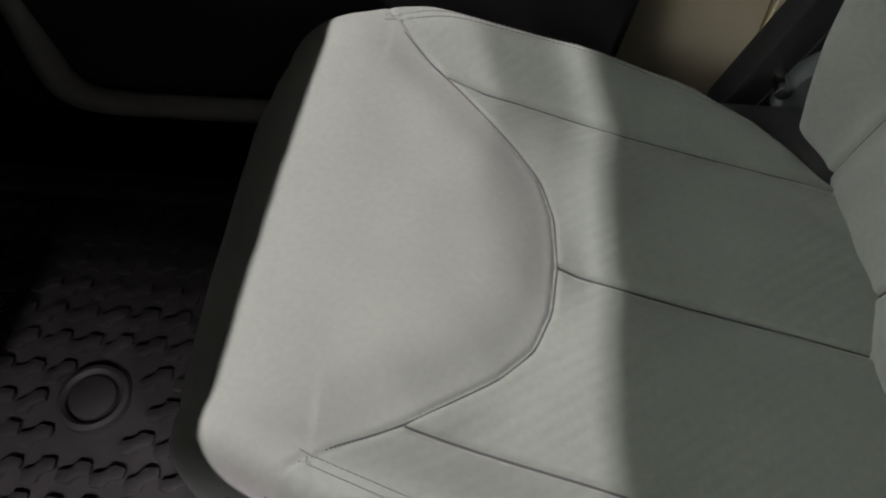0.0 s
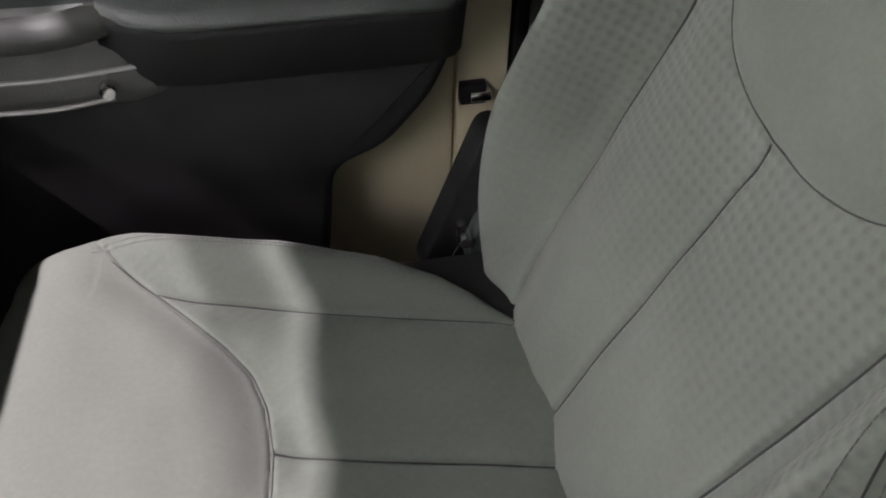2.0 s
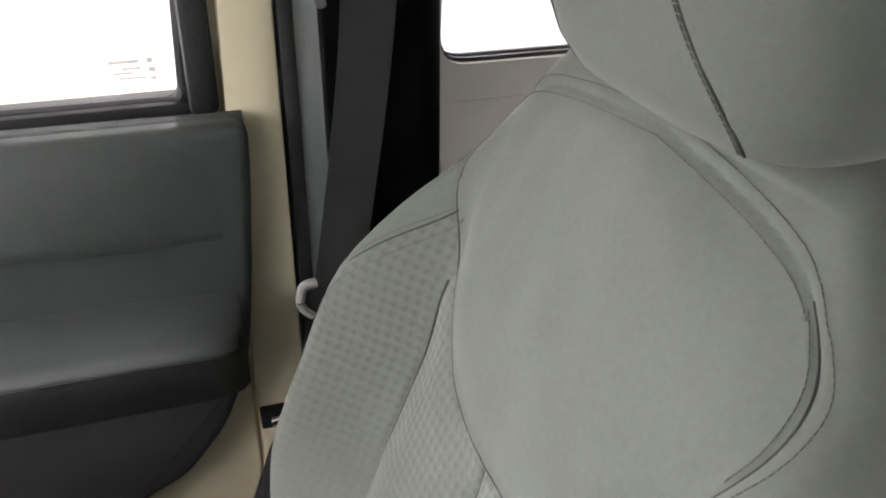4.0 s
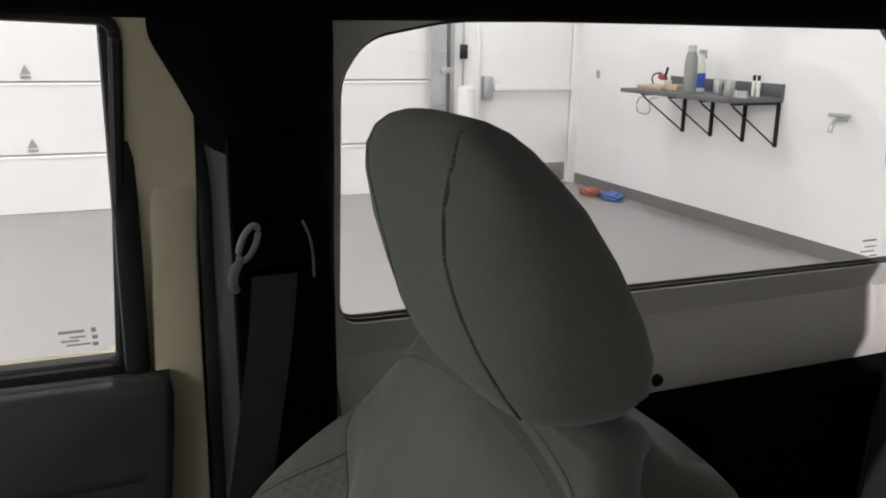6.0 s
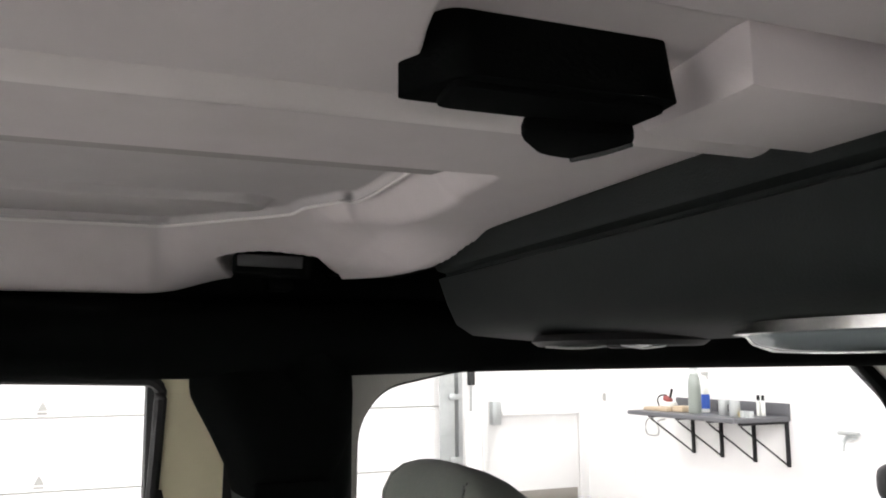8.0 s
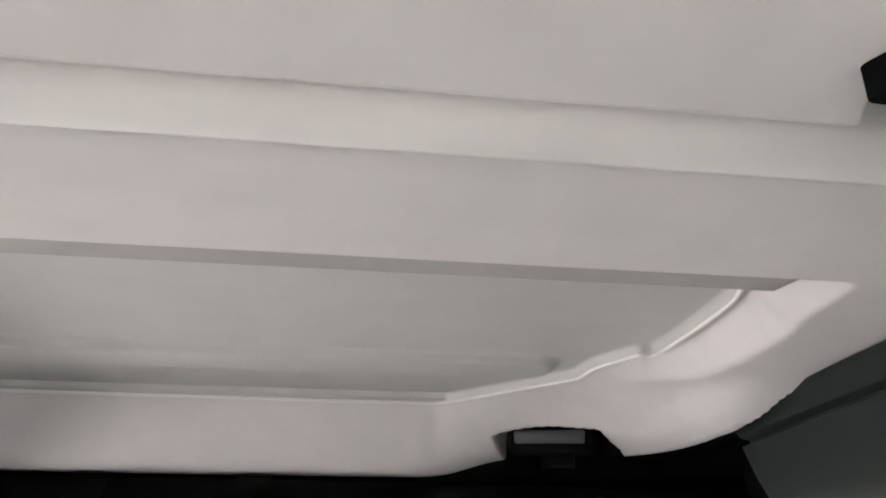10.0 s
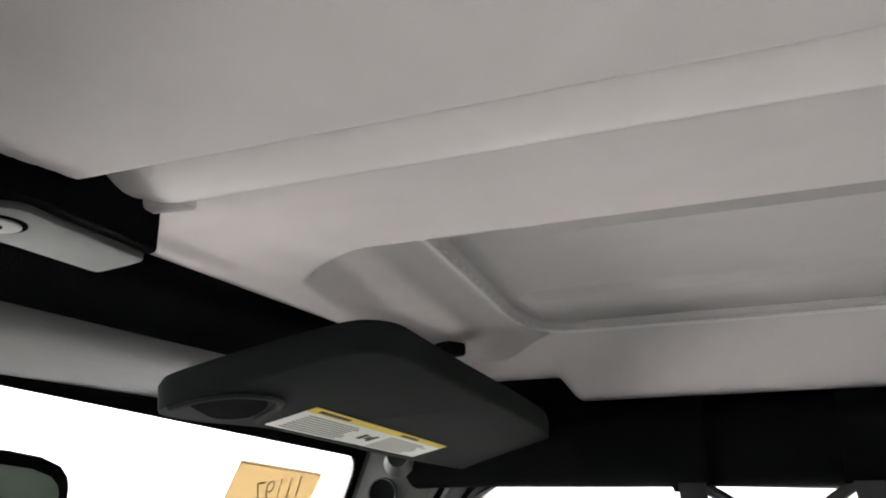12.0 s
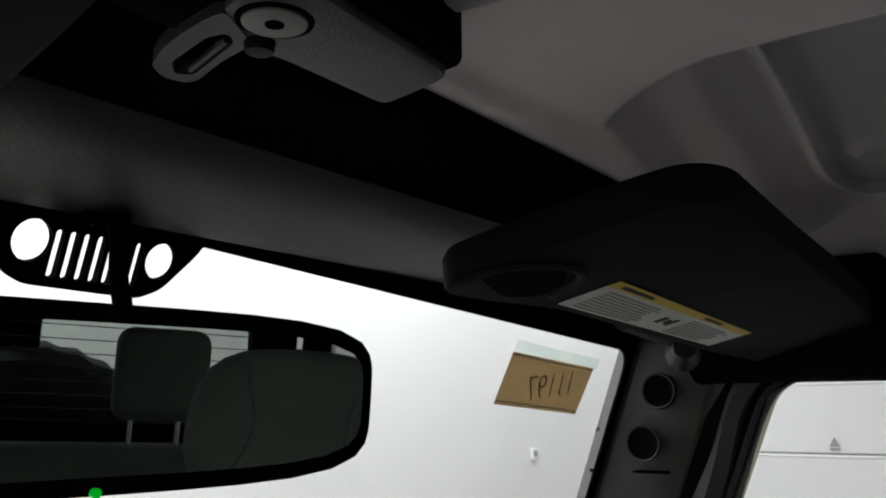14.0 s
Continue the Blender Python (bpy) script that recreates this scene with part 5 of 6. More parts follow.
def back_point(yy, zz):
    d = ((bgrid[:, :, 1] - CY - yy) ** 2 + (PZ - zz) ** 2 + (arc[A] > arc[-1] * 0.9) * 1.0).ravel()
    k = np.argpartition(d, 6)[:6]
    w = 1 / (d[k] + 1e-7)
    return Vector(((bgrid.reshape(-1, 3)[k] * w[:, None]).sum(0) / w.sum()).tolist())


for off in (-0.006, 0.0065):
    row = [back_point(BIBY + sg * (p[0] + (off if p[1] < 1.25 else 0) + 0.002), p[1] + (off if p[1] >= 1.25 else 0)) for sg, rows in ((-1, bib_edge[20:][::1]), (1, bib_edge[20:][::-1])) for p in [(np.interp(t, range(len(rows)), [r[0] for r in rows]), np.interp(t, range(len(rows)), [r[1] for r in rows])) for t in np.linspace(0, len(rows) - 1, 70)]]
    stitches(row, Vector((-0.0006, 0, 0.0002)), back, name="shoulder_stitching")
    for s in (1, -1):
        row = [back_point(s * (np.interp(z, *ARCH) + off - 0.001), z) for z in np.linspace(0.86, 1.150, 50)]
        stitches(row, Vector((-0.0006, 0, 0.0002)), back, name="bolster_stitching")

along = np.linspace(0, len(bib_edge) - 1, 90)
for s in (1, -1):
    seam_line([back_point(BIBY + s * np.interp(t, range(len(bib_edge)), [p[0] for p in bib_edge]), np.interp(t, range(len(bib_edge)), [p[1] for p in bib_edge])) for t in along[:70]], back, 0.0007)
    seam_line([back_point(BIBY + s * np.interp(z, *SEAMY), z) for z in np.linspace(0.74, 1.10, 90)], back, 0.0011)
    seam_line([back_point(s * (np.interp(z, *ARCH) + 0.002), z) for z in np.linspace(0.86, 1.150, 60)], back, 0.0007)
seam_line([back_point(BIBY, z) for z in np.linspace(0.74, 1.034, 80)], back, 0.0011)

# headrest on two chromed posts
rings = []
HR = [(1.300, 0.312, 0.372, 0.085), (1.304, 0.296, 0.398, 0.108), (1.320, 0.286, 0.408, 0.122), (1.345, 0.276, 0.404, 0.130), (1.37, 0.268, 0.392, 0.134), (1.41, 0.257, 0.368, 0.135), (1.445, 0.251, 0.343, 0.130), (1.465, 0.251, 0.325, 0.120), (1.480, 0.256, 0.312, 0.104), (1.489, 0.263, 0.303, 0.084), (1.494, 0.271, 0.295, 0.060), (1.496, 0.279, 0.287, 0.03)]
for z, x0, x1, w in HR:
    ring = []
    for a in np.linspace(0, 2 * math.pi, 56, endpoint=False):
        c, s_ = math.cos(a), math.sin(a)
        k = (abs(c) ** 3.2 + abs(s_) ** 3.2) ** (-1 / 3.2)
        ring.append(((x0 + x1) / 2 + (x1 - x0) / 2 * k * c, CY - 0.02 + w * k * s_, z))
    rings.append(ring)
rest = part("headrest", loft(rings), CLOTH, seat, "smooth grey cloth headrest", 80)
for s in (1, -1):
    for off in (0.0, 0.007):
        edge = []
        for z in np.linspace(1.304, 1.49, 44):
            x0, x1, w = (np.interp(z, [h[0] for h in HR], [h[c] for h in HR]) for c in (1, 2, 3))
            a = math.pi - (0.74 - 0.30 * math.sin(math.pi * (z - 1.304) / 0.186)) - off * 2
            k = (abs(math.cos(a)) ** 3.2 + abs(math.sin(a)) ** 3.2) ** (-1 / 3.2)
            edge.append(((x0 + x1) / 2 + (x1 - x0) / 2 * k * math.cos(a) - 0.0003, CY - 0.02 + s * w * k * math.sin(a) * 1.003, z))
        stitches(edge, Vector((0, 0, 0)), rest)
        if off == 0.0:
            seam_line([Vector(p) + Vector((0.0012, s * 0.003, 0)) for p in edge], rest, 0.0009)
    part("post", cylinder((0.372, CY - 0.02 + s * 0.07, 1.22), (0.352, CY - 0.02 + s * 0.07, 1.34), 0.007, sides=16), CHROME, seat, "chromed headrest post")
    part("post_guide", cylinder((0.368, CY - 0.02 + s * 0.07, 1.284), (0.364, CY - 0.02 + s * 0.07, 1.298), 0.017, 0.014, sides=20), DARK, seat, "dark post guide")
copy_thing(seat, pose(-0.06, -CY, 0.47))

# ---- rear bench, seen in the mirror ----
bench = thing("rear_bench", (0.85, 0, 0.47), "dark grey cloth rear bench with two headrests", "bench seat")
part("cushion", span((0.58, -0.40, 0.56), (1.00, 0.40, 0.70), 0.05, 4), CLOTH, bench, smooth=60)
part("base", span((0.62, -0.38, 0.471), (0.98, 0.38, 0.565), 0.01), DARK, bench)
part("backrest", prism(rounded([(0.96, 0.66), (1.08, 0.66), (1.16, 1.20), (1.06, 1.20)], 0.04, 5), "y", -0.40, 0.40, 0.03, seg=4), CLOTH, bench, smooth=60)
for s in (1, -1):
    part("headrest", box((1.11, s * 0.290, 1.352), (0.085, 0.20, 0.20), 0.035, 4, Euler((0, radians(8), 0)).to_matrix()), CLOTH, bench, smooth=60)
    for dy in (-0.05, 0.05):
        part("post", cylinder((1.105, s * 0.285 + dy, 1.18), (1.11, s * 0.285 + dy, 1.25), 0.006, sides=12), CHROME, bench, "chromed post")

# ---- front belt on the pillar ----
belt = thing("seat_belt", (0.22, 0.61, 1.0), "black front seat belt hanging from the pillar loop", "seat belt")


def band(points, width, thick=0.0016, across=(1, 0, 0), bm=None):
    path = smooth_path(points, 8)
    a = Vector(across).normalized()
    rings = []
    for i, p in enumerate(path):
        ahead = (path[min(i + 1, len(path) - 1)] - path[max(i - 1, 0)]).normalized()
        n = ahead.cross(a).normalized()
        rings.append([p + a * width / 2 + n * thick / 2, p - a * width / 2 + n * thick / 2, p - a * width / 2 - n * thick / 2, p + a * width / 2 - n * thick / 2])
    return loft(rings, bm=bm)


part("webbing", band([(0.220, 0.594, 1.340), (0.210, 0.590, 1.25), (0.190, 0.585, 1.13), (0.176, 0.582, 1.055)], 0.047, across=(1, 0, 0.25)), WEBBING, belt, "black woven belt webbing")
part("lower_webbing", band([(0.176, 0.582, 1.050), (0.166, 0.586, 0.98), (0.15, 0.598, 0.85), (0.10, 0.60, 0.70), (0.04, 0.60, 0.60)], 0.047, across=(1, 0.2, 0.35)), WEBBING, belt, "black woven belt webbing")
# black plate added to darken the pillar's inner face
part("pillar_face_plate", prism(rounded([(0.184, 0.62), (0.262, 0.62), (0.262, 1.10), (0.262, 1.452), (0.178, 1.452)], 0.008), "y", 0.5975, 0.616, 0.003), BLACK, belt, "black plate over the inner face of the pillar")
loop = part("pillar_loop", prism(rounded([(0.180, 1.312), (0.186, 1.345), (0.196, 1.370), (0.246, 1.370), (0.256, 1.345), (0.252, 1.312), (0.240, 1.322), (0.194, 1.322)], 0.010), "y", 0.586, 0.598, 0.003), BLACK, belt, "black plastic belt guide")
# oval loop end: its highlight is put into the pale colour
oval = [(0.191 + 0.0075 * math.cos(a) + 0.006 * math.sin(a), 0.583, 1.352 + 0.017 * math.sin(a)) for a in np.linspace(0, 2 * math.pi, 17)]
part("loop_end", tube(oval, 0.0030, 10, step=2), LATCHPALE, loop, "oval loop end, pale to carry its highlight")
part("loop_tail", tube([(0.184, 0.583, 1.337), (0.177, 0.583, 1.325), (0.175, 0.584, 1.312), (0.179, 0.586, 1.304)], [0.0035, 0.0050, 0.0050, 0.0035], 10), GREYTRIM, loop, "grey tail of the loop")
part("loop_edge", tube([(0.244, 0.585, 1.370), (0.251, 0.584, 1.352), (0.254, 0.584, 1.332), (0.255, 0.586, 1.312)], 0.0014, 8), GREYTRIM, loop, "thin grey edge")
part("latch_plate", span((0.146, 0.576, 1.040), (0.206, 0.586, 1.058), 0.004), BLACKSTEEL, belt, "black latch plate bar")
part("latch_ring", tube([(0.152, 0.578, 1.035), (0.142, 0.576, 1.048), (0.145, 0.576, 1.066), (0.157, 0.578, 1.068)], 0.0045, 8), LATCHPALE, belt, "grey metal end of the latch plate")
part("latch_tongue", span((0.172, 0.578, 1.012), (0.176, 0.582, 1.040), 0.001), CHROME, belt, "bright metal tongue")
anchor = thing("belt_anchor", (0.06, 0.60, 0.70), "black belt anchor with a bright bolt beside the seat", "belt anchor")
part("bracket", prism(rounded([(0.04, 0.66), (0.15, 0.66), (0.16, 0.84), (0.11, 0.86)], 0.02), "y", 0.600, 0.640, 0.005), BLACKSTEEL, anchor)
part("recliner_cover", prism(rounded([(0.085, 0.70), (0.19, 0.70), (0.195, 0.772), (0.145, 0.785), (0.10, 0.762)], 0.02), "y", 0.570, 0.598, 0.006), PILLARTRIM, anchor, "grey plastic recliner cover")
part("bolt", cylinder((0.088, 0.598, 0.742), (0.088, 0.566, 0.742), 0.008, sides=8, bevel=0.002), CHROME, anchor)

# ---- rear belt ----
rbelt = thing("rear_seat_belt", (1.08, 0.60, 1.3), "black rear seat belt with its guide on the rear pillar", "seat belt")
part("guide_cover", box((1.10, 0.60, 1.398), (0.085, 0.05, 0.055), 0.02, 3), DARK, rbelt, "dark rounded guide cover")
part("guide", box((1.10, 0.596, 1.352), (0.07, 0.03, 0.04), 0.012, 3), BLACK, rbelt)
part("guide_bolt", span((1.093, 0.578, 1.345), (1.112, 0.581, 1.352), 0.001), CHROME, rbelt, "small bright bolt")
part("webbing", band([(1.10, 0.592, 1.345), (1.105, 0.585, 1.2), (1.10, 0.58, 1.0), (1.08, 0.58, 0.7)], 0.06), WEBBING, rbelt)

# ---- sun visors ----


def visor_z(x, y, s=1):
    if s < 0:
        return 1.640 + 0.08 * (x + 0.34) - 0.075 * (y - 0.12)
    return 1.605 + 0.281 * (x + 0.509) - 0.083 * (y - 0.284)


def sun_visor(s, out=0.0):
    v = thing("sun_visor", (-0.46, s * 0.40, 1.63), "dark grey padded sun visor folded up" + (" with a warning label" if s > 0 else ""), "sun visor", "sun visors")
    line = rounded([(-0.537, 0.192), (-0.495, 0.197), (-0.445, 0.208), (-0.402, 0.222), (-0.388, 0.250), (-0.387, 0.35), (-0.385, 0.47), (-0.386, 0.60), (-0.402, 0.668), (-0.45, 0.680), (-0.490, 0.65), (-0.506, 0.50), (-0.516, 0.29), (-0.532, 0.23)], 0.022, 6)
    if s < 0:
        line = rounded([(-0.545, 0.060), (-0.50, 0.064), (-0.42, 0.075), (-0.352, 0.094), (-0.329, 0.15), (-0.322, 0.30), (-0.330, 0.54), (-0.36, 0.62), (-0.46, 0.64), (-0.53, 0.60), (-0.545, 0.35)], 0.035, 6)
    layers = []
    for dz, inset in ((0.0, 0.003), (0.0008, 0.0010), (0.003, 0.0), (0.017, -0.001), (0.022, 0.002), (0.024, 0.008)):
        dz *= 1.0 if s > 0 else 0.4
        cx, cy = -0.445, 0.40
        ring = []
        for p in line:
            d = Vector((p[0] - cx, p[1] - cy))
            k = 1 - inset / max(d.length, 0.05)
            x, y = cx + d.x * k, cy + d.y * k + out * (1 - sstep(0.3, 0.6, cy + d.y))
            ring.append((x, s * y, visor_z(x, y, s) + dz))
        layers.append(ring)
    body = part("pad", loft(layers), VISOR, v, smooth=40)
    # hinge rod and clip at the pillar
    part("hinge_rod", tube([(-0.538, s * 0.44, 1.607), (-0.545, s * 0.58, 1.600), (-0.553, s * 0.625, 1.605), (-0.57, s * 0.64, 1.63)], 0.007, 10), DARK, v)
    part("hinge_cup", tube([(-0.53, s * 0.55, 1.592), (-0.545, s * 0.585, 1.588), (-0.565, s * 0.62, 1.592)], [0.010, 0.016, 0.010], 12), DARK, v)
    # grip recess: a flat black patch paints its shade, within a raised rim
    hollow = [(-0.510, 0.196), (-0.492, 0.205), (-0.480, 0.235), (-0.484, 0.252), (-0.505, 0.262), (-0.520, 0.240)]
    hz = lambda p, d: (p[0], s * p[1], visor_z(*p, s) - d)
    part("grip_shade", loft([[hz(p, d) for p in rounded(hollow, 0.012, 4)] for d in (-0.004, 0.0012)]), BLACK, v, "flat black patch for the shaded grip recess", 30)
    part("grip_rim", tube([hz(p, 0.0015) for p in [(-0.519, 0.192), (-0.498, 0.198), (-0.482, 0.214), (-0.474, 0.240), (-0.480, 0.258), (-0.505, 0.268)]], 0.0028, 8), SOFT, v)
    if s > 0:
        lab = [(-0.509, 0.284), (-0.469, 0.289), (-0.461, 0.514), (-0.494, 0.508)]
        at = lambda a, b, d: hz(((1 - a) * ((1 - b) * lab[0][0] + b * lab[3][0]) + a * ((1 - b) * lab[1][0] + b * lab[2][0]), (1 - a) * ((1 - b) * lab[0][1] + b * lab[3][1]) + a * ((1 - b) * lab[1][1] + b * lab[2][1])), d)

        def strip(a0, b0, a1, b1, d, mat, name, lab_text=""):
            return part(name, loft([[at(a0, b0, e), at(a1, b0, e), at(a1, b1, e), at(a0, b1, e)] for e in (0.0005, d)]), mat, v, lab_text, 0)

        strip(0, 0, 0.80, 1, 0.0010, WHITEPRINT, "warning_label", "white printed warning label")
        strip(0.80, 0, 1.0, 1, 0.0010, YELLOW, "label_heading", "yellow heading band")
        for b0, b1 in ((0.05, 0.24), (0.62, 0.76)):
            strip(0.86, b0, 0.94, b1, 0.0013, INK, "heading_print", "bar of dark print")
        r = random.Random(7)
        for k in range(8):
            a = 0.07 + 0.085 * k
            strip(a, 0.05, a + 0.035, 0.36 + 0.06 * r.random(), 0.0013, GREYINK, "print_line", "bar of tiny print")
            strip(a, 0.60, a + 0.035, 0.86 + 0.08 * r.random(), 0.0013, GREYINK, "print_line", "bar of tiny print")
        for a, b, w, h in ((0.30, 0.46, 0.25, 0.025), (0.35, 0.50, 0.15, 0.05), (0.28, 0.53, 0.30, 0.02)):
            strip(a, b, a + w, b + h, 0.0014, INK, "pictogram", "small dark pictogram")
    return v


sun_visor(1)
sun_visor(-1)

# ---- rear view mirror ----
mir = thing("rear_view_mirror", (-0.545, 0.055, 1.541), "black rear view mirror on a curved stem", "mirror")
turn = Euler((0, radians(5), radians(-12.7))).to_matrix()
MC = Vector((-0.525, -0.035, 1.546))


def mirror_ring(k, depth, w=0.132, h=0.0315):
    ring = []
    for a in np.linspace(0, 2 * math.pi, 48, endpoint=False):
        c, s_ = math.cos(a), math.sin(a)
        e = (abs(c) ** 5 + abs(s_) ** 5) ** (-1 / 5)
        ring.append(MC + turn @ Vector((depth, (w - k) * e * c, (h - k) * e * s_)))
    return ring


part("housing", loft([mirror_ring(*p) for p in ((0.006, 0.004), (0.0, 0.002), (0.0, -0.010), (0.006, -0.022), (0.018, -0.028))]), BLACK, mir, "black plastic housing", 50)
part("mirror_glass", loft([mirror_ring(0.0065, d) for d in (0.0042, 0.0050)]), MIRROR, mir, "silvered mirror glass", 30)
part("stem", tube([(-0.606, 0.042, 1.634), (-0.598, 0.040, 1.620), (-0.592, 0.0365, 1.600), (-0.580, 0.033, 1.578), (-0.552, 0.012, 1.555)], [0.0065, 0.0048, 0.0042, 0.0042, 0.007], 12), BLACK, mir)
part("foot", cylinder((-0.612, 0.032, 1.633), (-0.602, 0.032, 1.630), 0.008, 0.007, sides=16), BLACK, mir)
lamp_mat = bpy.data.materials.new("green_indicator")
lamp_mat.use_nodes = True
lamp_mat.node_tree.nodes["Principled BSDF"].inputs["Base Color"].default_value = (0.0, 0.5, 0.02, 1)
lamp_mat.node_tree.nodes["Principled BSDF"].inputs["Emission Color"].default_value = (0.0, 1.0, 0.03, 1)
lamp_mat.node_tree.nodes["Principled BSDF"].inputs["Emission Strength"].default_value = 1.0
p = MC + turn @ Vector((0.0045, 0.022, -0.0300))
part("indicator", cylinder(p, p + Vector((0.002, 0, 0)), 0.0017, sides=14), lamp_mat, mir, "small green indicator light")

# ---- note on the windscreen ----
note = thing("paper_note", ws(0.55, 1.56, 0.002), "brown paper note with handwritten digits taped behind the glass", "note")
sheet_uv = [(0.430, 1.588), (0.583, 1.579), (0.572, 1.535), (0.422, 1.545)]
ring = lambda e: [ws(y, z, e) for y, z in sheet_uv]
part("paper", loft([ring(0.001), ring(0.0014)]), PAPER, note, smooth=0)
lerp = lambda a, b: (sheet_uv[0][0] * (1 - a) * (1 - b) + sheet_uv[1][0] * a * (1 - b) + sheet_uv[2][0] * a * b + sheet_uv[3][0] * (1 - a) * b, sheet_uv[0][1] * (1 - a) * (1 - b) + sheet_uv[1][1] * a * (1 - b) + sheet_uv[2][1] * a * b + sheet_uv[3][1] * (1 - a) * b)
for b in (0.05, 0.93):
    part("border_line", tube([ws(*lerp(0.01, b), 0.0016), ws(*lerp(0.99, b), 0.0016)], 0.0006, 4, step=1), GREYINK, note, smooth=0)
digits = bpy.data.curves.new("written_digits", "FONT")
digits.body, digits.size, digits.extrude, digits.offset, digits.align_x, digits.align_y = "11197", 0.034, 0.0001, -0.0006, "CENTER", "CENTER"
text = new("written_digits", digits)
text.data.materials.append(PENCIL)
yy, zz = lerp(0.55, 0.52)
text.matrix_world = Matrix.Translation(ws(yy, zz, 0.002)) @ Matrix.Rotation(radians(-90), 4, "Z") @ Matrix.Rotation(radians(90 - 20), 4, "X") @ Matrix.Rotation(radians(-6), 4, "Z")
text.parent = note
text.matrix_parent_inverse = Matrix.Translation(-note.location)
part("tape", loft([[ws(yv, zv, e) for yv, zv in ((0.430, 1.598), (0.590, 1.588), (0.590, 1.578), (0.430, 1.588))] for e in (0.0018, 0.002)]), GLASS, note, "clear tape", 0)
sticker = thing("edge_sticker", ws(0.632, 1.520), "tiny dark mark on the windscreen edge", "sticker")
part("mark", loft([[ws(y, z, e) for y, z in ((0.628, 1.517), (0.636, 1.517), (0.636, 1.521), (0.628, 1.521))] for e in (0.0008, 0.0012)]), GREYINK, sticker, smooth=0)

# ---- roof latches ----
front_latch = thing("front_roof_latch", (-0.44, 0.01, 1.68), "black roof panel latch with a grey plate and a turning eye", "latch")
plate = [(-0.470, 0.073), (-0.443, 0.068), (-0.431, 0.064), (-0.426, 0.000), (-0.424, -0.014), (-0.434, -0.022), (-0.448, -0.023), (-0.463, -0.016), (-0.471, -0.002), (-0.469, 0.017)]
part("body", prism(rounded([(-0.466, 0.070), (-0.440, 0.068), (-0.424, 0.066), (-0.420, 0.020), (-0.418, -0.014), (-0.424, -0.042), (-0.446, -0.060), (-0.486, -0.062), (-0.486, -0.018)], 0.008, 5), "z", 1.6735, 1.705, 0.002), BLACK, front_latch)
part("plate", prism(rounded(plate, 0.006, 5), "z", 1.6700, 1.6745, 0.0012), LATCHGREY, front_latch, "grey plastic cover plate")
part("eye", cylinder((-0.448, -0.006, 1.671), (-0.448, -0.006, 1.6693), 0.0125, sides=36, bevel=0.0006), BLACK, front_latch, "black ring of the eye")
part("eye_face", cylinder((-0.448, -0.006, 1.670), (-0.448, -0.006, 1.6686), 0.0104, sides=32, bevel=0.0006), LATCHPALE, front_latch, "pale turned face")
part("eye_pin", cylinder((-0.448, -0.006, 1.6690), (-0.448, -0.006, 1.6682), 0.0031, sides=16), BLACK, front_latch)
lever = [(-0.455, -0.020), (-0.463, -0.0205), (-0.478, -0.0185), (-0.494, -0.015), (-0.508, -0.009), (-0.514, 0.000), (-0.512, 0.0085), (-0.506, 0.0095), (-0.486, 0.004), (-0.466, 0.001)]
hole = rounded([(-0.466, -0.0095), (-0.470, -0.0035), (-0.503, 0.0055), (-0.508, 0.0005), (-0.500, -0.0065), (-0.474, -0.0118)], 0.003, 4)
part("lever", plate_with_holes(rounded(lever, 0.003, 4), [hole], lambda u, v, w: (u, v, 1.6695 + w), 0.006), LATCHGREY, front_latch, "grey slotted lever", 30)
part("lever_rib", tube([(-0.4725, -0.0050, 1.6705), (-0.502, 0.0030, 1.6705)], 0.0011, 8, step=1), LATCHGREY, front_latch)
part("knob", cylinder((-0.464, 0.002, 1.671), (-0.464, 0.002, 1.6660), 0.0055, 0.0048, sides=20, bevel=0.001), BLACKSTEEL, front_latch)
part("catch", box((-0.414, 0.056, 1.6945), (0.026, 0.012, 0.008), 0.003, 2, Euler((0, 0, radians(8))).to_matrix()), LINER, front_latch, "pale catch behind the latch body")
front_latch.location.z -= 0.008
rear_latch = thing("rear_roof_latch", (0.18, -0.04, 1.66), "black roof panel latch at the rear of the middle seam", "latch")
rings = []
for z, y0, grow in ((1.6645, -0.0595, -0.002), (1.6655, -0.0612, 0.0), (1.676, -0.0575, 0.001), (1.700, -0.0495, 0.004)):
    rings.append([(p[0], p[1], z) for p in rounded([(0.131 - grow, y0), (0.114, -0.032), (0.212, -0.030), (0.213 + grow, y0)], 0.006, 4)])
part("body", loft(rings), BLACK, rear_latch, smooth=35)
part("lower_plate", prism(rounded([(0.126, -0.058), (0.129, -0.034), (0.208, -0.034), (0.209, -0.058)], 0.005, 4), "z", 1.662, 1.665, 0.001), BLACK, rear_latch)
part("lever", prism(rounded([(0.163, -0.036), (0.168, -0.023), (0.186, -0.004), (0.203, -0.001), (0.207, -0.012), (0.214, -0.030), (0.205, -0.042)], 0.005, 4), "z", 1.657, 1.6635, 0.002), BLACK, rear_latch, "short dark lever")
part("lever_edge", tube([(0.201, -0.004, 1.6565), (0.207, -0.018, 1.6565), (0.211, -0.032, 1.6570)], 0.0012, 8), DARK, rear_latch)
part("striker_block", span((0.232, -0.075, 1.668), (0.330, -0.004, 1.71), 0.008), LINER, rear_latch, "pale moulded block")
side_latch = thing("side_roof_latch", (0.19, 0.58, 1.675), "black roof panel latch recessed in the rim", "latch")
tip = Euler((radians(10), radians(4), radians(-29))).to_matrix()
part("body", box((0.198, 0.613, 1.680), (0.090, 0.032, 0.026), 0.007, 3, tip), BLACK, side_latch)
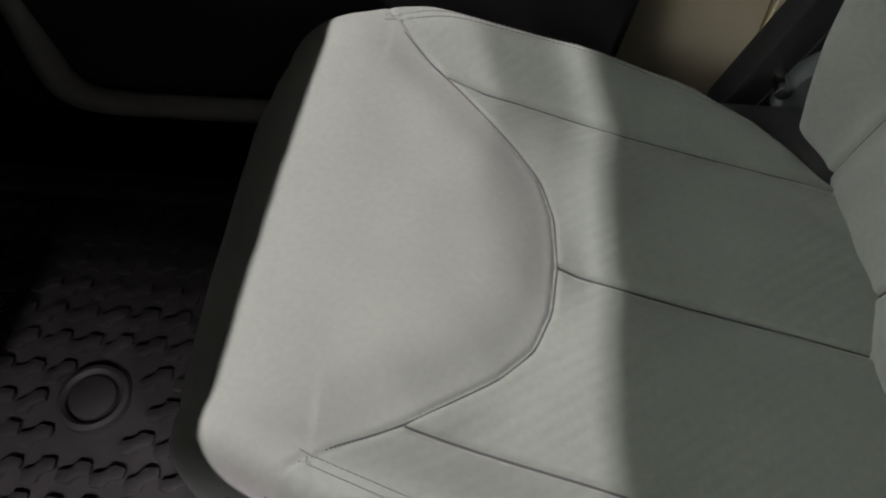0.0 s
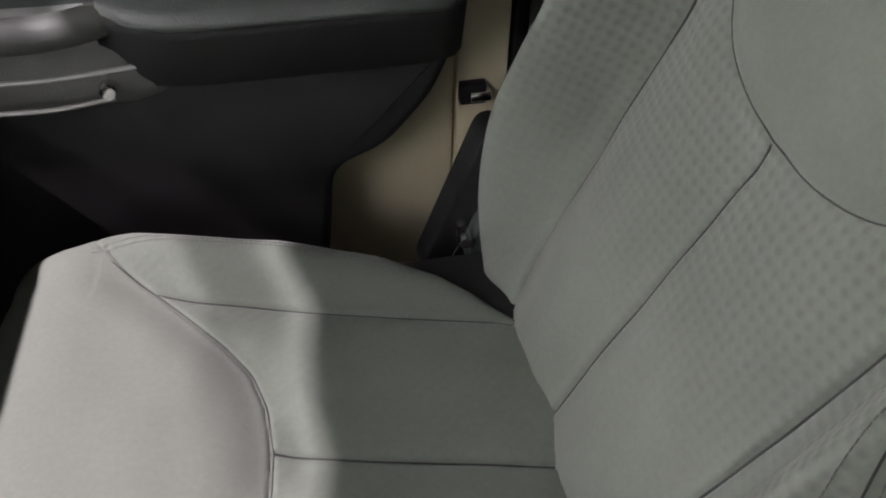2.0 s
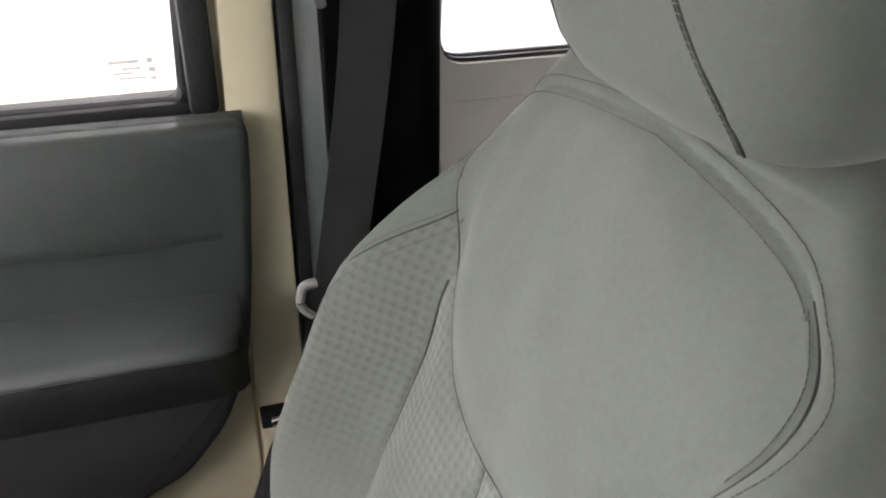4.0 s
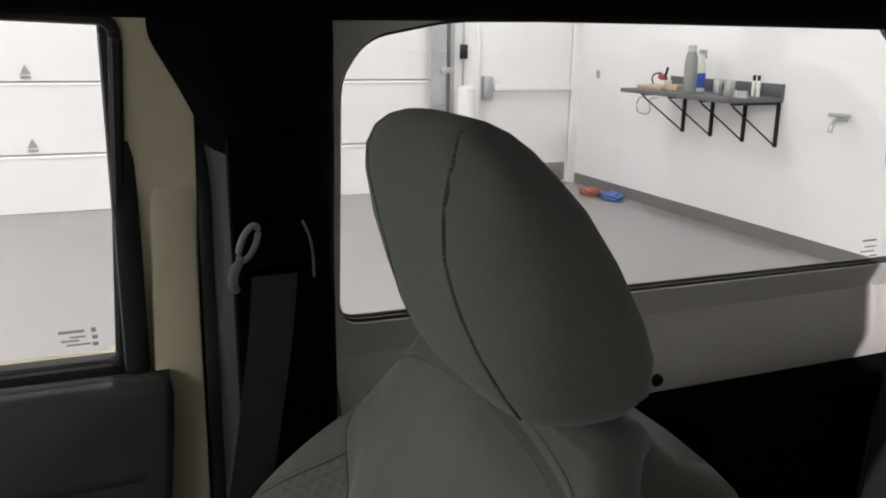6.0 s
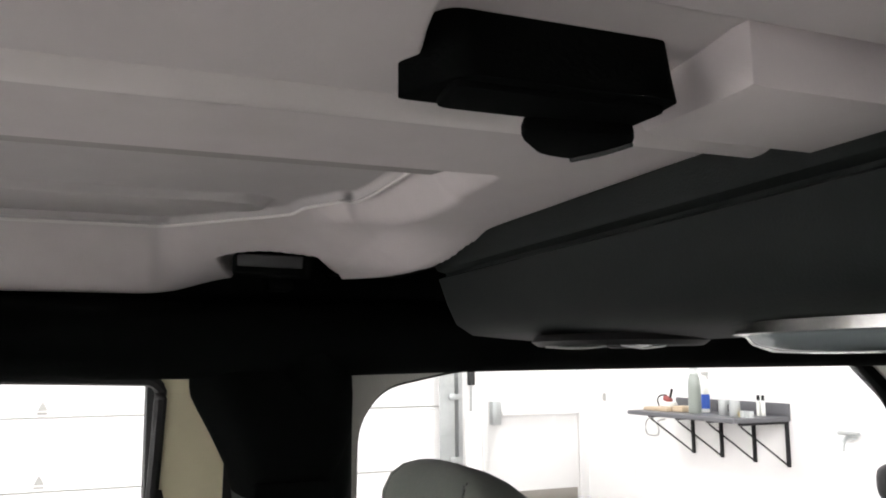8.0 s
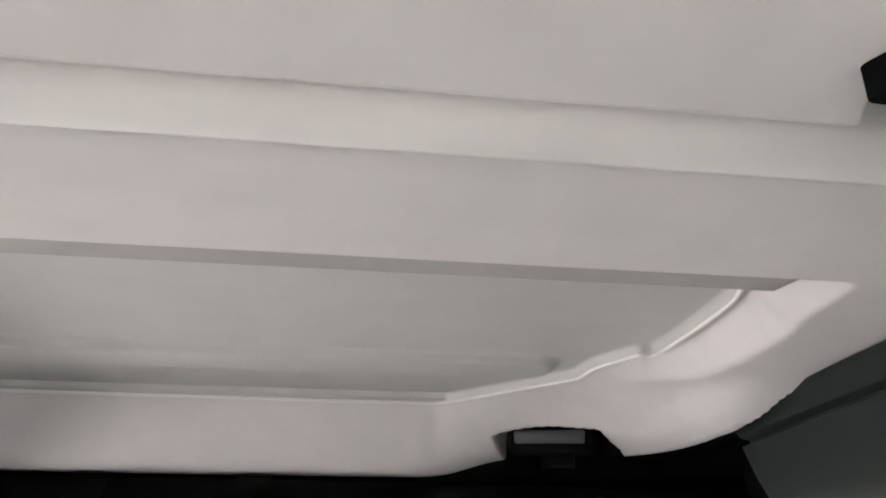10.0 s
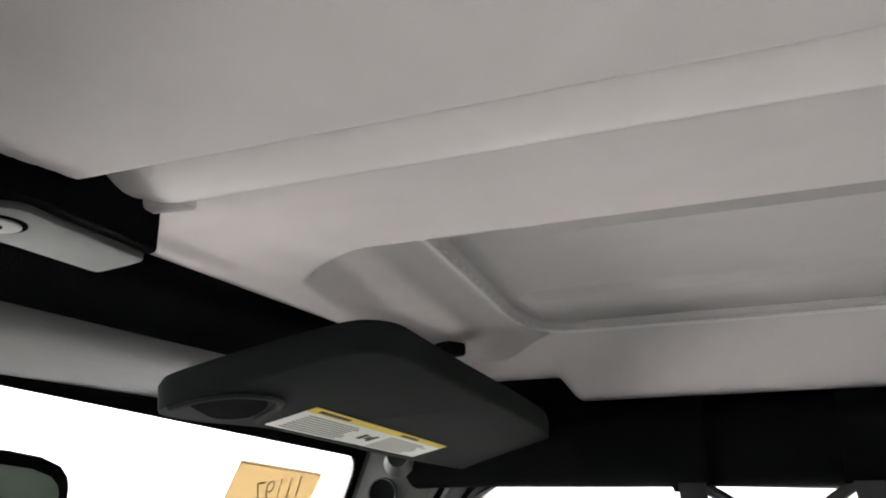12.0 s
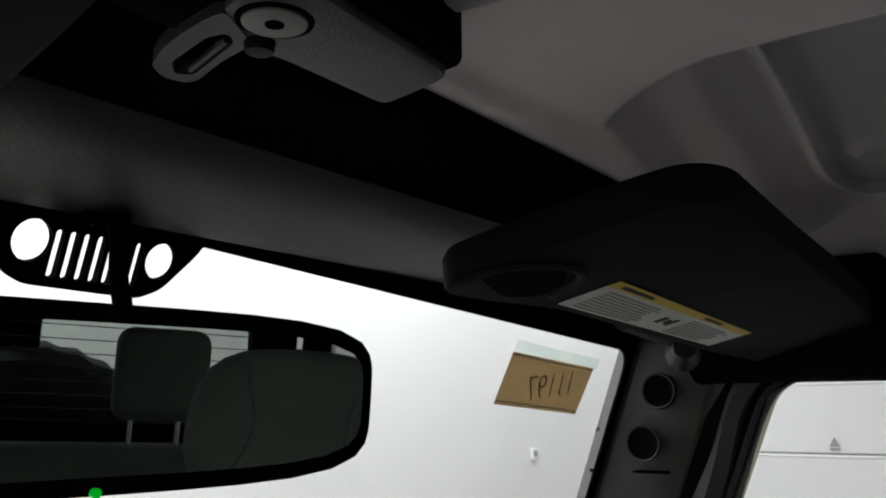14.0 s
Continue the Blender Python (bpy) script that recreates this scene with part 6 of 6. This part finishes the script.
part("face", box((0.1905, 0.5995, 1.6830), (0.074, 0.006, 0.014), 0.003, 2, tip), DARK, side_latch)
part("hook", box((0.206, 0.628, 1.663), (0.030, 0.03, 0.02), 0.005, 2), BLACK, side_latch)
slot = thing("roof_slot_tab", (-0.456, 0.51, 1.69), "black clip in a slot of the roof panel edge", "clip")
part("clip", box((-0.462, 0.515, 1.690), (0.036, 0.024, 0.013), 0.003, 2, Euler((0, 0, radians(-28))).to_matrix()), BLACK, slot)

# ---- sound bar ----
sound = thing("sound_bar", (0.43, 0, 1.64), "dark overhead sound bar with speakers across the cabin", "sound bar")
prof = [(0.338, 1.690), (0.338, 1.672), (0.341, 1.667), (0.351, 1.6645), (0.351, 1.6615), (0.3425, 1.658), (0.352, 1.632), (0.362, 1.612), (0.380, 1.601), (0.42, 1.5975), (0.50, 1.592), (0.535, 1.60), (0.545, 1.63), (0.53, 1.70), (0.40, 1.735)]
rings = []
for y, k, dx in ((-0.505, 0.93, 0.012), (-0.503, 0.965, 0.004), (-0.499, 0.99, 0), (-0.492, 1, 0), (-0.2, 1, 0), (0.2, 1, 0), (0.492, 1, 0), (0.499, 0.99, 0), (0.503, 0.965, 0.004), (0.505, 0.93, 0.012)):
    rings.append([(0.44 + (x - 0.44) * k + dx * 0.3, y, 1.66 + (z - 1.66) * k) for x, z in prof])
part("body", loft(rings), SOFT, sound, smooth=40)
for s in (1, -1):
    y0 = s * 0.345
    part("speaker_ring", lathe([(0.074, 0.004), (0.078, -0.002), (0.072, -0.006), (0.064, -0.003), (0.064, 0.004)], (0.455, y0, 1.5935), 36), DARK, sound, "dark speaker ring")
    part("speaker_cone", lathe([(0.064, -0.0005), (0.02, 0.0015), (0.0, 0.0015)], (0.455, y0, 1.5935), 36), BLACK, sound, "black speaker grille")
    part("hub", lathe([(0.012, 0.002), (0.012, -0.005), (0.008, -0.007), (0, -0.007)], (0.455, y0, 1.5925), 20), DARK, sound, "dark speaker hub")
    for a in (20, 140, 260):
        c, q = math.cos(radians(a)), math.sin(radians(a))
        spoke = tube([(0.455 + 0.010 * c, y0 + 0.010 * q, 1.5885), (0.455 + 0.036 * c, y0 + 0.036 * q, 1.5870), (0.455 + 0.066 * c, y0 + 0.066 * q, 1.5890)], [0.004, 0.005, 0.006], 8, flat=0.4)
        part("spoke", spoke, SILVER, sound, "bright speaker spoke")
lampt = thing("dome_lamp", (0.45, 0.07, 1.59), "oval dome lamp with glossy lens and bright rim", "dome lamp")
for nm, mat, k, d0, d1 in (("rim", CHROME, 1.0, 0.004, 0.006), ("lens", LENS, 0.90, 0.005, 0.017)):
    rings = []
    for f_, d in ((1.0, -0.003), (1.0, d0), (0.93, (d0 + d1) / 2), (0.75, d1 * 0.93), (0.4, d1), (0.05, d1)):
        rings.append([(0.448 + 0.052 * k * f_ * math.cos(a), 0.075 + 0.100 * k * f_ * math.sin(a), 1.595 - d) for a in np.linspace(0, 2 * math.pi, 40, endpoint=False)])
    part(nm, loft(rings), mat, lampt, smooth=50)

# ---- grab handle on the side bar ----
grab = thing("grab_handle", (-0.2, 0.64, 1.60), "black webbing grab handle strapped to the side bar", "grab handle")
for x in (-0.256, -0.10):
    ring = [(x, 0.664 + 0.0455 * math.cos(a), 1.603 + 0.0455 * math.sin(a)) for a in np.linspace(0.6, 0.6 + 2 * math.pi, 25)]
    part("strap", band(ring, 0.036, 0.003), BLACK, grab)
    part("tail", band([(x, 0.640, 1.575), (x + 0.002, 0.638, 1.556), (x + 0.004, 0.639, 1.540), (x + 0.007, 0.642, 1.524)], 0.026, 0.003), WEBBING, grab)
part("grip", tube([(-0.248, 0.645, 1.562), (-0.232, 0.645, 1.553), (-0.212, 0.645, 1.537), (-0.178, 0.645, 1.524), (-0.144, 0.645, 1.535), (-0.124, 0.645, 1.552), (-0.108, 0.645, 1.562)], [0.005, 0.006, 0.010, 0.011, 0.010, 0.006, 0.005], 10), RUBBER, grab, "black rubber grip")

# ---- floor mat ----
mat_ob = thing("floor_mat", (-0.6, 0.36, 0.472), "black rubber floor mat with raised tread blocks", "floor mat")
line = rounded([(-0.95, 0.13), (-0.36, 0.13), (-0.36, 0.60), (-0.95, 0.60)], 0.05, 5)
part("sheet", prism(line, "z", 0.472, 0.484, 0.003), MATRUBBER, mat_ob)
part("rim", tube([(p[0], p[1], 0.486) for p in line] + [(line[0][0], line[0][1], 0.486)], 0.008, 8, step=1), MATRUBBER, mat_ob)
tread = bmesh.new()
prism(rounded([(-0.017, -0.009), (-0.003, -0.012), (0.002, -0.004), (0.015, -0.003), (0.017, 0.007), (0.003, 0.011), (-0.004, 0.004), (-0.016, 0.003)], 0.003, 2), "z", 0.0, 0.007, 0.0012, bm=tread)
block_mesh = None
for i in range(17):
    for j in range(13):
        x, y = -0.93 + 0.034 * i + 0.016 * (j % 2), 0.155 + 0.0345 * j
        if math.hypot(x + 0.545, y - 0.335) < 0.052:
            continue
        if block_mesh is None:
            block = part("tread_block", tread, MATRUBBER, mat_ob)
            block_mesh = block.data
        else:
            block = new("tread_block", block_mesh)
            block.parent = mat_ob
        block.matrix_parent_inverse = Matrix.Translation(-mat_ob.location)
        block.matrix_basis = pose(x, y, 0.484, 0, 0, 8 + (0, 12, 180)[(i + 2 * j) % 3])
part("retainer_ring", lathe([(0.036, 0), (0.036, 0.010), (0.031, 0.012), (0.027, 0.009), (0.026, 0.003), (0, 0.003)], (-0.545, 0.335, 0.484), 32), MATRUBBER, mat_ob, "round retainer ring")
part("retainer_knob", lathe([(0.024, 0.003), (0.023, 0.010), (0.014, 0.013), (0, 0.0135)], (-0.545, 0.335, 0.484), 32), MATRUBBER, mat_ob, "round rubber retainer knob")

# ---- behind the tail: spare wheel and high brake lamp ----
spare = thing("spare_wheel", (1.60, 0.0, 1.02), "black knobbly spare tyre on the tail gate", "spare wheel")
ringsT = []
for k in range(64):
    a = 2 * math.pi * k / 64
    lug = 0.010 if k % 2 else 0.0
    sec = [(0.20, -0.10), (0.30, -0.125), (0.37, -0.12), (0.395 + lug, -0.09), (0.40 + lug, 0.0), (0.395 + lug, 0.09), (0.37, 0.12), (0.30, 0.125), (0.20, 0.10)]
    ringsT.append([(1.64 + w, 0.04 + r * math.cos(a), 0.95 + r * math.sin(a)) for r, w in sec])
bm = loft(ringsT + [ringsT[0]], caps=False)
bmesh.ops.remove_doubles(bm, verts=bm.verts, dist=1e-5)
part("tyre", bm, RUBBER, spare)
part("rim", cylinder((1.58, 0.04, 0.95), (1.70, 0.04, 0.95), 0.21, sides=40, bevel=0.01), DARK, spare)
brake = thing("high_brake_lamp", (1.58, 0.0, 1.45), "black high brake lamp above the spare tyre", "brake lamp")
part("housing", span((1.58, -0.11, 1.44), (1.64, 0.11, 1.485), 0.008), BLACK, brake)
part("stalk", span((1.56, -0.06, 1.10), (1.60, 0.06, 1.442), 0.008), BLACK, brake)
part("lens", span((1.641, -0.10, 1.445), (1.646, 0.10, 1.48), 0.002), RED, brake, "red lens")
